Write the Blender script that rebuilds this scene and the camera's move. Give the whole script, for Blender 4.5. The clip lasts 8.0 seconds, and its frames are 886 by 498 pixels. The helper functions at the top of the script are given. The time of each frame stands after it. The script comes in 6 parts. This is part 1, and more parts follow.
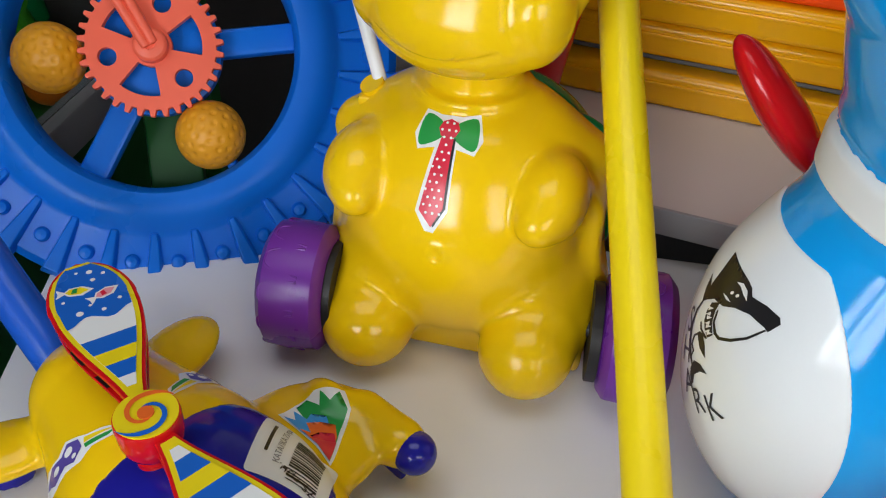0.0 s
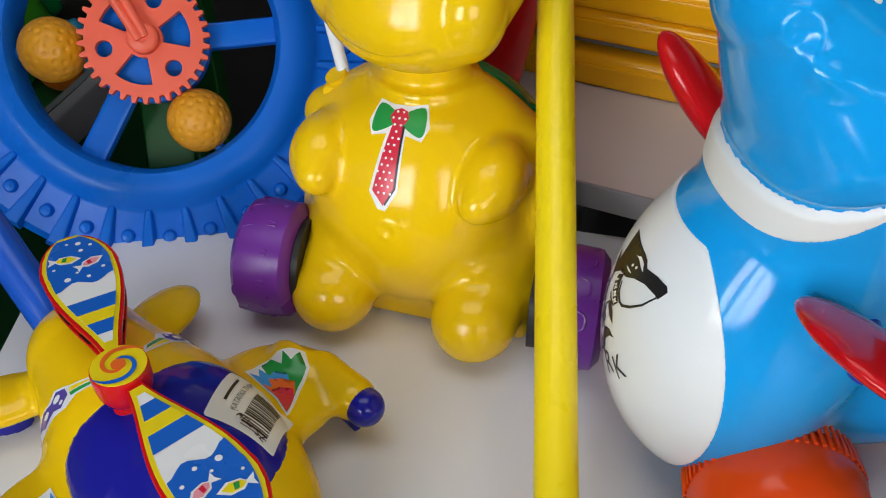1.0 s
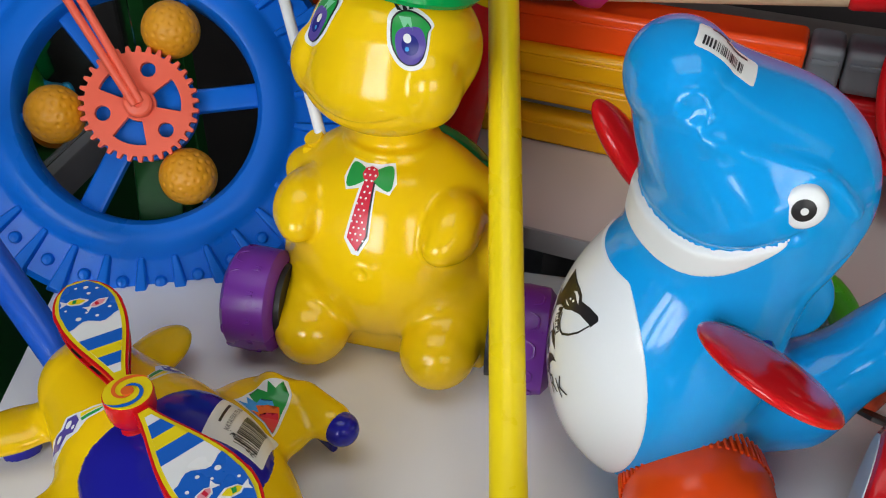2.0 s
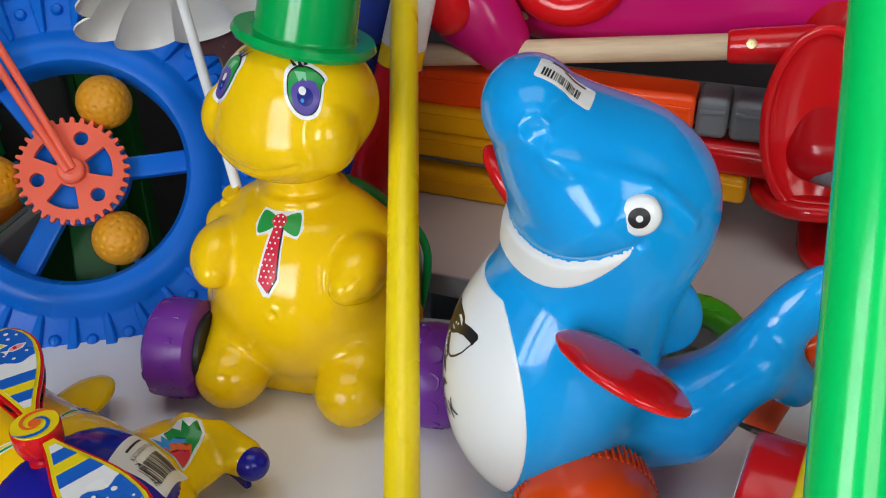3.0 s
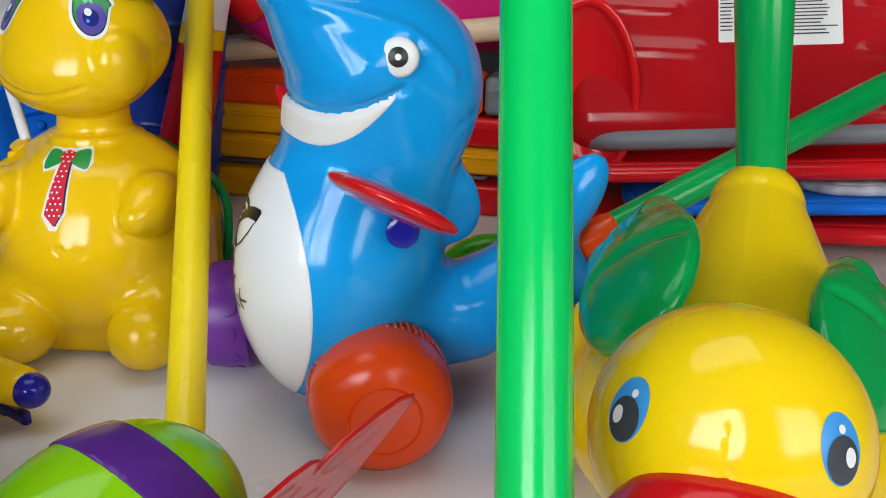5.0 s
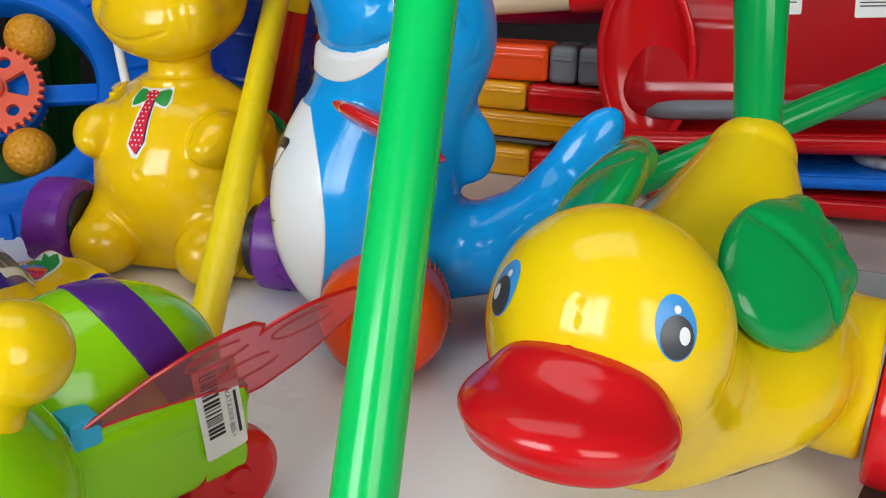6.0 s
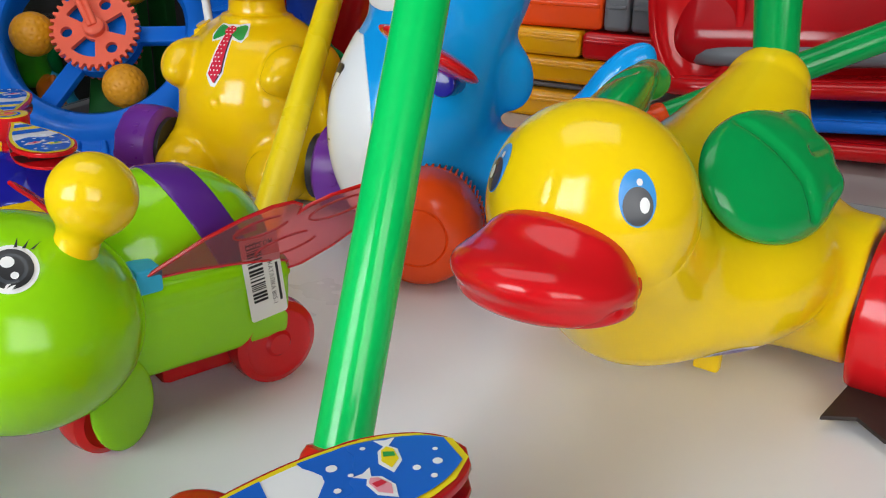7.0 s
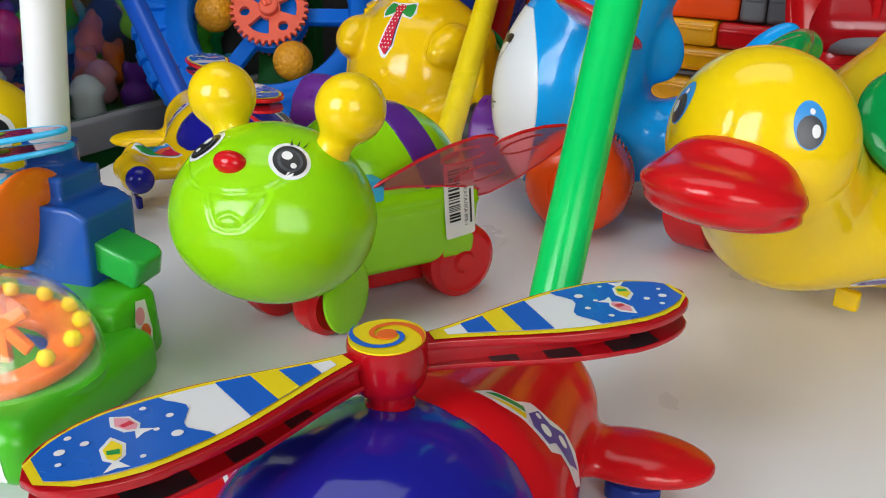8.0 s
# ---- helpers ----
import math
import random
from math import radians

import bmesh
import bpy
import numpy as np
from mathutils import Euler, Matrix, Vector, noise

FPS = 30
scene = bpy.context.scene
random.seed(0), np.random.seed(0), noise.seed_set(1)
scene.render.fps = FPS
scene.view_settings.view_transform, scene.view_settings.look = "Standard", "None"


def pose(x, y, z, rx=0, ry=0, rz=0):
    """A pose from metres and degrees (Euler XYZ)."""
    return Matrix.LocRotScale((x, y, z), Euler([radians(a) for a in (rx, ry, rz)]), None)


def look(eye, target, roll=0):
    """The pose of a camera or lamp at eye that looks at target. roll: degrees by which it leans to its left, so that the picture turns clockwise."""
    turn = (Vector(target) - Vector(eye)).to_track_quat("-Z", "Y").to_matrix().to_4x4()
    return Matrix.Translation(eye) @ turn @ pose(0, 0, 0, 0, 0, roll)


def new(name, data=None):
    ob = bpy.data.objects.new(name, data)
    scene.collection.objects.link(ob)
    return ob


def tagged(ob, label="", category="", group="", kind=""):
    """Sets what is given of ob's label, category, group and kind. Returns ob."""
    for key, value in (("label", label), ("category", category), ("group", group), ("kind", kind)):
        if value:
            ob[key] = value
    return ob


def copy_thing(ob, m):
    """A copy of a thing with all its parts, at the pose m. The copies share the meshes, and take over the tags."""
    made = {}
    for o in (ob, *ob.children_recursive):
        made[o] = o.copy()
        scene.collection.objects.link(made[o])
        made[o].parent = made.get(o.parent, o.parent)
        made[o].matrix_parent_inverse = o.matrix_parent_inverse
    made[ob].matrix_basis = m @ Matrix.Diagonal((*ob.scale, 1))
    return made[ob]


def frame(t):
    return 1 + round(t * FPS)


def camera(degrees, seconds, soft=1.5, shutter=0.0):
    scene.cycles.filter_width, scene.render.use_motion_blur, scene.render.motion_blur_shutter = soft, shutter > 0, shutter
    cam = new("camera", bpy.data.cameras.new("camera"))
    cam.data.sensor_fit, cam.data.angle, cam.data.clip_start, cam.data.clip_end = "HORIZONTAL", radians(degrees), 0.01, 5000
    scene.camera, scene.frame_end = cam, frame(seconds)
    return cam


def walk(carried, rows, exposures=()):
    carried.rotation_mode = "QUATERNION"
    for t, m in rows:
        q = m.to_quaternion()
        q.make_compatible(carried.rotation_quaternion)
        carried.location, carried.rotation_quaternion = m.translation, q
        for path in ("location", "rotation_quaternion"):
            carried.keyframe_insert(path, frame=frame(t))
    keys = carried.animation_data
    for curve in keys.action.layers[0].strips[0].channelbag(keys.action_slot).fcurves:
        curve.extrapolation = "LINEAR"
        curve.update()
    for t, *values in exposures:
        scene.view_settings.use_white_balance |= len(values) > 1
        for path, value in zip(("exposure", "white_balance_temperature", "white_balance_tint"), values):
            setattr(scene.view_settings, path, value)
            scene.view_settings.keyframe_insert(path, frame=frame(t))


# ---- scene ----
cam = camera(54.2, 8.0, soft=1.1)
PATH = [
    (0, (0.013, 0.008, 0.393), (-0.034, 1.58, -0.842), 1.6),
    (0.5, (0.035, -0.005, 0.392), (-0.042, 1.558, -0.853), 1.5),
    (1, (0.062, -0.031, 0.424), (-0.052, 1.508, -0.848), 0.4),
    (1.2, (0.063, -0.045, 0.433), (-0.041, 1.509, -0.822), 0.4),
    (2.3, (0.076, -0.105, 0.471), (0.038, 1.525, -0.687), 1.4),
    (2.5, (0.085, -0.114, 0.467), (0.046, 1.533, -0.666), 1.1),
    (3, (0.129, -0.141, 0.455), (0.107, 1.589, -0.549), -0.1),
    (3.5, (0.15, -0.164, 0.419), (0.328, 1.625, -0.458), 1.0),
    (4, (0.156, -0.185, 0.388), (0.448, 1.632, -0.394), 1.5),
    (4.5, (0.156, -0.201, 0.345), (0.517, 1.638, -0.355), 1.5),
    (4.7, (0.157, -0.213, 0.329), (0.519, 1.633, -0.348), 1.4),
    (5.8, (0.24, -0.287, 0.293), (0.259, 1.59, -0.399), 1.8),
    (6, (0.261, -0.301, 0.29), (0.228, 1.576, -0.398), 1.6),
    (6.5, (0.315, -0.329, 0.286), (0.183, 1.533, -0.432), 1.6),
    (7, (0.305, -0.368, 0.27), (0.071, 1.475, -0.473), 1.6),
    (7.5, (0.27, -0.423, 0.253), (-0.1, 1.406, -0.467), 1.8),
    (8, (0.264, -0.468, 0.246), (-0.161, 1.349, -0.472), 2.4),
]
walk(cam, [(t, look(eye, target, roll)) for t, eye, target, roll in PATH])

# ---- world and light ----
world = bpy.data.worlds.new("world")
scene.world = world
world.use_nodes = True
_wn = world.node_tree.nodes
_sky = _wn.new("ShaderNodeTexSky")
_sky.sky_type, _sky.sun_disc, _sky.sun_elevation, _sky.sun_rotation = "NISHITA", False, radians(38), radians(200)
world.node_tree.links.new(_sky.outputs[0], _wn["Background"].inputs[0])
_wn["Background"].inputs[1].default_value = 0.12


def area(name, eye, target, w, h, power, color):
    data = bpy.data.lights.new(name, "AREA")
    data.shape, data.size, data.size_y, data.energy, data.color = "RECTANGLE", w, h, power, color
    ob = new(name, data)
    ob.matrix_world = look(eye, target)
    return ob


area("window_light", (-1.25, -1.86, 0.95), (-1.25, 0, 0.95), 1.7, 1.3, 80, (0.90, 0.96, 1.0))
area("window_light", (1.35, -1.86, 0.95), (1.35, 0, 0.95), 1.5, 1.3, 36, (1.0, 0.97, 0.92))
# Added overhead fill that brightens the table and other upward faces.
area("overhead_fill", (-0.1, 0.1, 1.93), (-0.1, 0.1, 0), 1.6, 0.9, 9, (0.95, 0.98, 1.0))


# ---- materials ----
def nodes_of(mat):
    mat.use_nodes = True
    return mat.node_tree.nodes, mat.node_tree.links, mat.node_tree.nodes["Principled BSDF"]


def plastic(name, color, rough=0.2, vary=0.06, bump=0.02, scale=60.0, coat=0.0, alpha_trans=0.0, spec=0.4):
    """Moulded plastic: slightly uneven tone, fine orange-peel relief, handling smudges in the gloss."""
    mat = bpy.data.materials.new(name)
    n, l, b = nodes_of(mat)
    tc = n.new("ShaderNodeTexCoord")
    big, fine = n.new("ShaderNodeTexNoise"), n.new("ShaderNodeTexNoise")
    big.inputs["Scale"].default_value, fine.inputs["Scale"].default_value = scale * 0.25, scale * 4
    big.inputs["Detail"].default_value = 4
    l.new(tc.outputs["Object"], big.inputs["Vector"]), l.new(tc.outputs["Object"], fine.inputs["Vector"])
    ramp = n.new("ShaderNodeMix")
    ramp.data_type = "RGBA"
    ramp.inputs[6].default_value = (*[c * (1 - vary) for c in color], 1)
    ramp.inputs[7].default_value = (*[min(1, c * (1 + vary) + 0.004) for c in color], 1)
    l.new(big.outputs["Fac"], ramp.inputs[0]), l.new(ramp.outputs[2], b.inputs["Base Color"])
    mr = n.new("ShaderNodeMapRange")
    mr.inputs["From Min"].default_value, mr.inputs["From Max"].default_value = 0.3, 0.7
    mr.inputs["To Min"].default_value, mr.inputs["To Max"].default_value = rough * 0.75, rough * 1.3
    l.new(big.outputs["Fac"], mr.inputs["Value"]), l.new(mr.outputs[0], b.inputs["Roughness"])
    bp = n.new("ShaderNodeBump")
    bp.inputs["Strength"].default_value, bp.inputs["Distance"].default_value = bump, 0.001
    l.new(fine.outputs["Fac"], bp.inputs["Height"]), l.new(bp.outputs[0], b.inputs["Normal"])
    b.inputs["IOR"].default_value = 1.5
    b.inputs["Specular IOR Level"].default_value = spec
    b.inputs["Coat Weight"].default_value = coat
    b.inputs["Transmission Weight"].default_value = alpha_trans
    return mat


def wood(name, color):
    mat = bpy.data.materials.new(name)
    n, l, b = nodes_of(mat)
    tc, mp, nz = n.new("ShaderNodeTexCoord"), n.new("ShaderNodeMapping"), n.new("ShaderNodeTexNoise")
    mp.inputs["Scale"].default_value = (14, 160, 160)
    nz.inputs["Scale"].default_value, nz.inputs["Detail"].default_value = 3, 6
    l.new(tc.outputs["Object"], mp.inputs["Vector"]), l.new(mp.outputs[0], nz.inputs["Vector"])
    mx = n.new("ShaderNodeMix")
    mx.data_type = "RGBA"
    mx.inputs[6].default_value, mx.inputs[7].default_value = (*[c * 0.75 for c in color], 1), (*[c * 1.15 for c in color], 1)
    l.new(nz.outputs["Fac"], mx.inputs[0]), l.new(mx.outputs[2], b.inputs["Base Color"])
    b.inputs["Roughness"].default_value = 0.55
    bp = n.new("ShaderNodeBump")
    bp.inputs["Strength"].default_value, bp.inputs["Distance"].default_value = 0.15, 0.001
    l.new(nz.outputs["Fac"], bp.inputs["Height"]), l.new(bp.outputs[0], b.inputs["Normal"])
    return mat


def laminate(name, color, rough=0.35, scale=8.0):
    """White board: faint dirt clouds, fine scratches in the sheen."""
    mat = plastic(name, color, rough, 0.03, 0.05, scale * 4)
    return mat


def tiles(name, color, size, joint):
    mat = bpy.data.materials.new(name)
    n, l, b = nodes_of(mat)
    tc, br = n.new("ShaderNodeTexCoord"), n.new("ShaderNodeTexBrick")
    br.offset = 0
    br.inputs["Scale"].default_value = 1
    br.inputs["Brick Width"].default_value = br.inputs["Row Height"].default_value = size
    br.inputs["Mortar Size"].default_value = 0.003
    br.inputs["Color1"].default_value, br.inputs["Color2"].default_value = (*color, 1), (*[c * 0.9 for c in color], 1)
    br.inputs["Mortar"].default_value = (*joint, 1)
    l.new(tc.outputs["Object"], br.inputs["Vector"]), l.new(br.outputs["Color"], b.inputs["Base Color"])
    b.inputs["Roughness"].default_value = 0.3
    return mat


def ball_skin(name, color):
    return plastic(name, color, 0.38, 0.08, 0.05, 80)


YEL = plastic("yellow_plastic", (0.84, 0.53, 0.002), 0.14, 0.04)
YELB = plastic("bright_yellow_plastic", (0.88, 0.60, 0.003), 0.15, 0.04)
YELP = plastic("yellow_tube", (0.88, 0.66, 0.006), 0.28, 0.04)
YELD = plastic("golden_yellow_plastic", (0.85, 0.40, 0.002), 0.2, 0.06)
GRN = plastic("green_plastic", (0.0, 0.33, 0.07), 0.15, 0.06)
GRNP = plastic("green_tube", (0.0, 0.56, 0.11), 0.16, 0.04)
LIME = plastic("lime_plastic", (0.28, 0.66, 0.003), 0.15, 0.05)
PUR = plastic("purple_plastic", (0.15, 0.022, 0.30), 0.3, 0.06)
VIO = plastic("violet_plastic", (0.10, 0.02, 0.25), 0.22, 0.05)
RED = plastic("red_plastic", (0.62, 0.006, 0.010), 0.15, 0.06)
REDD = plastic("dark_red_plastic", (0.42, 0.003, 0.008), 0.16, 0.07)
ORG = plastic("orange_red_plastic", (0.88, 0.075, 0.006), 0.2, 0.06)
ORNG = plastic("orange_plastic", (0.85, 0.17, 0.005), 0.3, 0.06)
CORAL = plastic("coral_plastic", (0.87, 0.13, 0.07), 0.4, 0.06)
BLU = plastic("azure_plastic", (0.004, 0.33, 0.80), 0.11, 0.04)
BLW = plastic("blue_plastic", (0.002, 0.15, 0.70), 0.32, 0.06, spec=0.2)
NAVY = plastic("navy_plastic", (0.012, 0.012, 0.30), 0.10, 0.05)
DBLU = plastic("dark_blue_plastic", (0.01, 0.04, 0.32), 0.3, 0.06)
LBLU = plastic("light_blue_plastic", (0.03, 0.42, 0.72), 0.3, 0.06)
WHT = plastic("white_plastic", (0.80, 0.82, 0.84), 0.15, 0.02)
WHTM = plastic("matt_white_plastic", (0.78, 0.78, 0.77), 0.4, 0.03)
BLK = plastic("black_rubber", (0.012, 0.011, 0.012), 0.45, 0.1)
BRN = plastic("dark_rubber", (0.028, 0.018, 0.015), 0.5, 0.1)
GREY = plastic("grey_plastic", (0.16, 0.17, 0.19), 0.38, 0.06)
MAG = plastic("magenta_plastic", (0.50, 0.005, 0.13), 0.2, 0.06)
MAROON = plastic("maroon_plastic", (0.05, 0.004, 0.008), 0.25, 0.08)
BALL = ball_skin("golf_yellow_plastic", (0.70, 0.30, 0.008))
DGRN = plastic("dark_green_paint", (0.01, 0.12, 0.02), 0.4, 0.08)
GLOWG = plastic("grass_green_plastic", (0.06, 0.45, 0.01), 0.3, 0.06)
CLEARR = plastic("clear_red_plastic", (0.93, 0.20, 0.24), 0.06, 0.03, alpha_trans=0.95)
CLEARM = plastic("clear_magenta_plastic", (0.55, 0.02, 0.22), 0.12, 0.03, alpha_trans=0.6)
CLEAR = plastic("clear_plastic", (0.94, 0.96, 0.96), 0.06, 0.01, 0.0, alpha_trans=0.96)
PAPER = plastic("paper_label", (0.82, 0.82, 0.80), 0.42, 0.02)
INK = plastic("black_ink", (0.012, 0.012, 0.014), 0.35, 0.05)
S_WHT = plastic("sticker_white", (0.80, 0.80, 0.80), 0.25, 0.02)
S_YEL = plastic("sticker_yellow", (0.85, 0.66, 0.01), 0.25, 0.03)
S_BLU = plastic("sticker_blue", (0.01, 0.12, 0.55), 0.25, 0.05)
S_RED = plastic("sticker_red", (0.62, 0.02, 0.05), 0.25, 0.05)
S_PNK = plastic("sticker_pink", (0.80, 0.32, 0.38), 0.25, 0.05)
S_GRN = plastic("sticker_green", (0.02, 0.30, 0.06), 0.25, 0.05)
S_ORG = plastic("sticker_orange", (0.80, 0.14, 0.02), 0.25, 0.05)
S_VIO = plastic("sticker_violet", (0.10, 0.07, 0.33), 0.25, 0.05)
S_MINT = plastic("sticker_mint", (0.18, 0.55, 0.30), 0.25, 0.05)
S_NAVY = plastic("sticker_navy", (0.015, 0.02, 0.20), 0.25, 0.05)
S_SKY = plastic("sticker_sky", (0.05, 0.30, 0.70), 0.25, 0.05)
S_GRY = plastic("sticker_grey", (0.05, 0.055, 0.065), 0.25, 0.05)
TABLE = laminate("white_laminate", (0.82, 0.82, 0.85), 0.33)
SHELF = laminate("cream_laminate", (0.56, 0.51, 0.49), 0.45)
EDGE = laminate("grey_edge_band", (0.30, 0.30, 0.31), 0.4)
# Room colour set dark to cut bounced fill and deepen the blacks.
LOW_BOUNCE = laminate("low_bounce_paint", (0.12, 0.115, 0.11), 0.8)
# Near-black colour standing in for deep shade, on north wall and case inside.
SHADE_DARK = laminate("shade_dark_paint", (0.07, 0.06, 0.06), 0.8)
FLOOR = tiles("grey_floor_tile", (0.15, 0.18, 0.21), 0.3, (0.10, 0.11, 0.12))
WOOD = wood("pale_wood", (0.62, 0.46, 0.30))
METAL = plastic("brass_rivet", (0.6, 0.45, 0.22), 0.3, 0.1)
METAL.node_tree.nodes["Principled BSDF"].inputs["Metallic"].default_value = 1.0
# Grey tint in the glass stands in for the dim case interior.
GLASS = plastic("dim_tint_glass", (0.60, 0.66, 0.68), 0.02, 0.0, 0.0, alpha_trans=1.0)


# ---- geometry helpers ----
def thing(name, label, category, m=None, group="", kind=""):
    ob = new(name)
    ob.empty_display_size = 0.02
    if m is not None:
        ob.matrix_basis = m
    return tagged(ob, label, category, group, kind)


def soften(me, limit):
    """Shading normals weighted by face area, so that flat faces stay flat beside their rounded edges."""
    nf, nl = len(me.polygons), len(me.loops)
    N, A, LV, LS, LT = np.empty(nf * 3), np.empty(nf), np.empty(nl, int), np.empty(nf, int), np.empty(nf, int)
    me.polygons.foreach_get("normal", N), me.polygons.foreach_get("area", A), me.loops.foreach_get("vertex_index", LV)
    me.polygons.foreach_get("loop_start", LS), me.polygons.foreach_get("loop_total", LT)
    N = N.reshape(-1, 3)
    LF = np.repeat(np.arange(nf), LT)
    order = np.argsort(LV, kind="stable")
    ends = np.searchsorted(LV[order], np.arange(len(me.vertices) + 1))
    out = np.zeros((nl, 3))
    for v in range(len(me.vertices)):
        ls = order[ends[v]:ends[v + 1]]
        if not len(ls):
            continue
        fn = N[LF[ls]]
        w = (fn @ fn.T > limit) * (A[LF[ls]] + 1e-12)[None, :]
        s = w @ fn
        out[ls] = s / np.maximum(np.linalg.norm(s, axis=1), 1e-12)[:, None]
    me.normals_split_custom_set([tuple(p) for p in out])


def make(name, geo, mat, sharp=40):
    me = bpy.data.meshes.new(name)
    if isinstance(geo, bmesh.types.BMesh):
        geo.to_mesh(me)
        geo.free()
    else:
        v, f = geo
        me.from_pydata([tuple(map(float, p)) for p in v], [], [tuple(map(int, q)) for q in f])
    me.materials.append(mat)
    for p in me.polygons:
        p.use_smooth = True
    me.update()
    if sharp:
        soften(me, math.cos(radians(sharp)))
    return me


def part(name, geo, mat, parent, label="", sharp=40):
    """One mesh object under a thing or a part."""
    ob = new(name, make(name, geo, mat, sharp))
    ob.parent = parent
    return tagged(ob, label) if label else ob


def solid(name, geo, mat, label, category, m=None, group="", kind="", sharp=40):
    """A thing that is one mesh."""
    ob = new(name, make(name, geo, mat, sharp))
    if m is not None:
        ob.matrix_basis = m
    return tagged(ob, label, category, group, kind)


def join(*geos):
    vs, fs, k = [], [], 0
    for v, f in geos:
        vs += [tuple(p) for p in v]
        fs += [tuple(i + k for i in q) for q in f]
        k += len(v)
    return vs, fs


def moved(geo, m):
    return [tuple(m @ Vector(p)) for p in geo[0]], geo[1]


def ring_faces(n, rows, close=True):
    return [(r * n + i, r * n + (i + 1) % n, (r + 1) * n + (i + 1) % n, (r + 1) * n + i) for r in range(rows - 1) for i in range(n if close else n - 1)]


def lathe(profile, n=48):
    """Turns (radius, height) pairs about z."""
    v = [(r * math.cos(2 * math.pi * i / n), r * math.sin(2 * math.pi * i / n), z) for r, z in profile for i in range(n)]
    f = ring_faces(n, len(profile))
    if profile[0] == profile[-1]:
        return v, f
    if profile[0][0] > 1e-5:
        f.append(tuple(range(n))[::-1])
    if profile[-1][0] > 1e-5:
        f.append(tuple(range((len(profile) - 1) * n, len(profile) * n)))
    return v, f


def tube(points, radii, n=20, flat=1.0, caps=True):
    """A tapered tube along points, with rounded ends."""
    pts = [Vector(p) for p in points]
    rad = list(radii) if hasattr(radii, "__len__") else [radii] * len(pts)
    if caps:
        d0, d1 = (pts[0] - pts[1]).normalized(), (pts[-1] - pts[-2]).normalized()
        r0, r1 = rad[0], rad[-1]
        pts = [pts[0] + d0 * r0 * 0.3, pts[0] + d0 * r0 * 0.2, *pts, pts[-1] + d1 * r1 * 0.2, pts[-1] + d1 * r1 * 0.3]
        rad = [r0 * 0.6, r0 * 0.9, *rad, r1 * 0.9, r1 * 0.6]
    v, up = [], None
    for i, p in enumerate(pts):
        d = (pts[min(i + 1, len(pts) - 1)] - pts[max(i - 1, 0)]).normalized()
        if up is None:
            up = Vector((0, 0, 1)) if abs(d.z) < 0.9 else Vector((0, 1, 0))
        side = d.cross(up).normalized()
        up = side.cross(d).normalized()
        v += [tuple(p + (side * math.cos(2 * math.pi * k / n) + up * math.sin(2 * math.pi * k / n) * flat) * rad[i]) for k in range(n)]
    f = ring_faces(n, len(pts))
    f.append(tuple(range(n))[::-1])
    f.append(tuple(range((len(pts) - 1) * n, len(pts) * n)))
    return v, f


def box(x0, x1, y0, y1, z0, z1, bevel=0.002, seg=2):
    bm = bmesh.new()
    bmesh.ops.create_cube(bm, size=1, matrix=Matrix.Translation(((x0 + x1) / 2, (y0 + y1) / 2, (z0 + z1) / 2)) @ Matrix.Diagonal((x1 - x0, y1 - y0, z1 - z0, 1)))
    if bevel:
        bmesh.ops.bevel(bm, geom=list(bm.edges), offset=bevel, segments=seg, affect="EDGES", profile=0.5)
    return bm


def geo_of(bm):
    bm.verts.index_update()
    out = [tuple(v.co) for v in bm.verts], [tuple(v.index for v in f.verts) for f in bm.faces]
    bm.free()
    return out


def plate(loops, depth, bevel=0.0):
    """A flat plate in x-y from z=0 up to depth; loops: outline first, then holes."""
    bm = bmesh.new()
    edges = []
    for loop in loops:
        vs = [bm.verts.new((x, y, 0)) for x, y in loop]
        edges += [bm.edges.new((vs[i], vs[(i + 1) % len(vs)])) for i in range(len(vs))]
    if len(loops) == 1:
        bm.faces.new(vs)
    else:
        bmesh.ops.triangle_fill(bm, use_beauty=True, use_dissolve=False, edges=edges)
    bmesh.ops.recalc_face_normals(bm, faces=list(bm.faces))
    ext = bmesh.ops.extrude_face_region(bm, geom=list(bm.faces))
    bmesh.ops.translate(bm, vec=(0, 0, depth), verts=[g for g in ext["geom"] if isinstance(g, bmesh.types.BMVert)])
    bmesh.ops.recalc_face_normals(bm, faces=list(bm.faces))
    if bevel:
        rim = [e for e in bm.edges if len(e.link_faces) == 2 and e.calc_face_angle(0) > 1.0]
        bmesh.ops.bevel(bm, geom=rim, offset=bevel, segments=2, affect="EDGES", profile=0.5)
    return geo_of(bm)


def circle(r, n=32, cx=0, cy=0, ry=None):
    return [(cx + r * math.cos(2 * math.pi * i / n), cy + (ry or r) * math.sin(2 * math.pi * i / n)) for i in range(n)]


# distance fields for moulded bodies
def ell(P, c, r, rot=None):
    q = P - np.array(c)
    if rot is not None:
        q = q @ np.array(Euler([radians(a) for a in rot]).to_matrix())
    r = np.array(r)
    k0, k1 = np.linalg.norm(q / r, axis=1), np.linalg.norm(q / (r * r), axis=1) + 1e-9
    return k0 * (k0 - 1) / k1


def cap(P, a, b, ra, rb=None):
    a, b = np.array(a, float), np.array(b, float)
    ab = b - a
    t = np.clip((P - a) @ ab / (ab @ ab), 0, 1)
    return np.linalg.norm(P - a - t[:, None] * ab, axis=1) - (ra + (( rb if rb is not None else ra) - ra) * t)


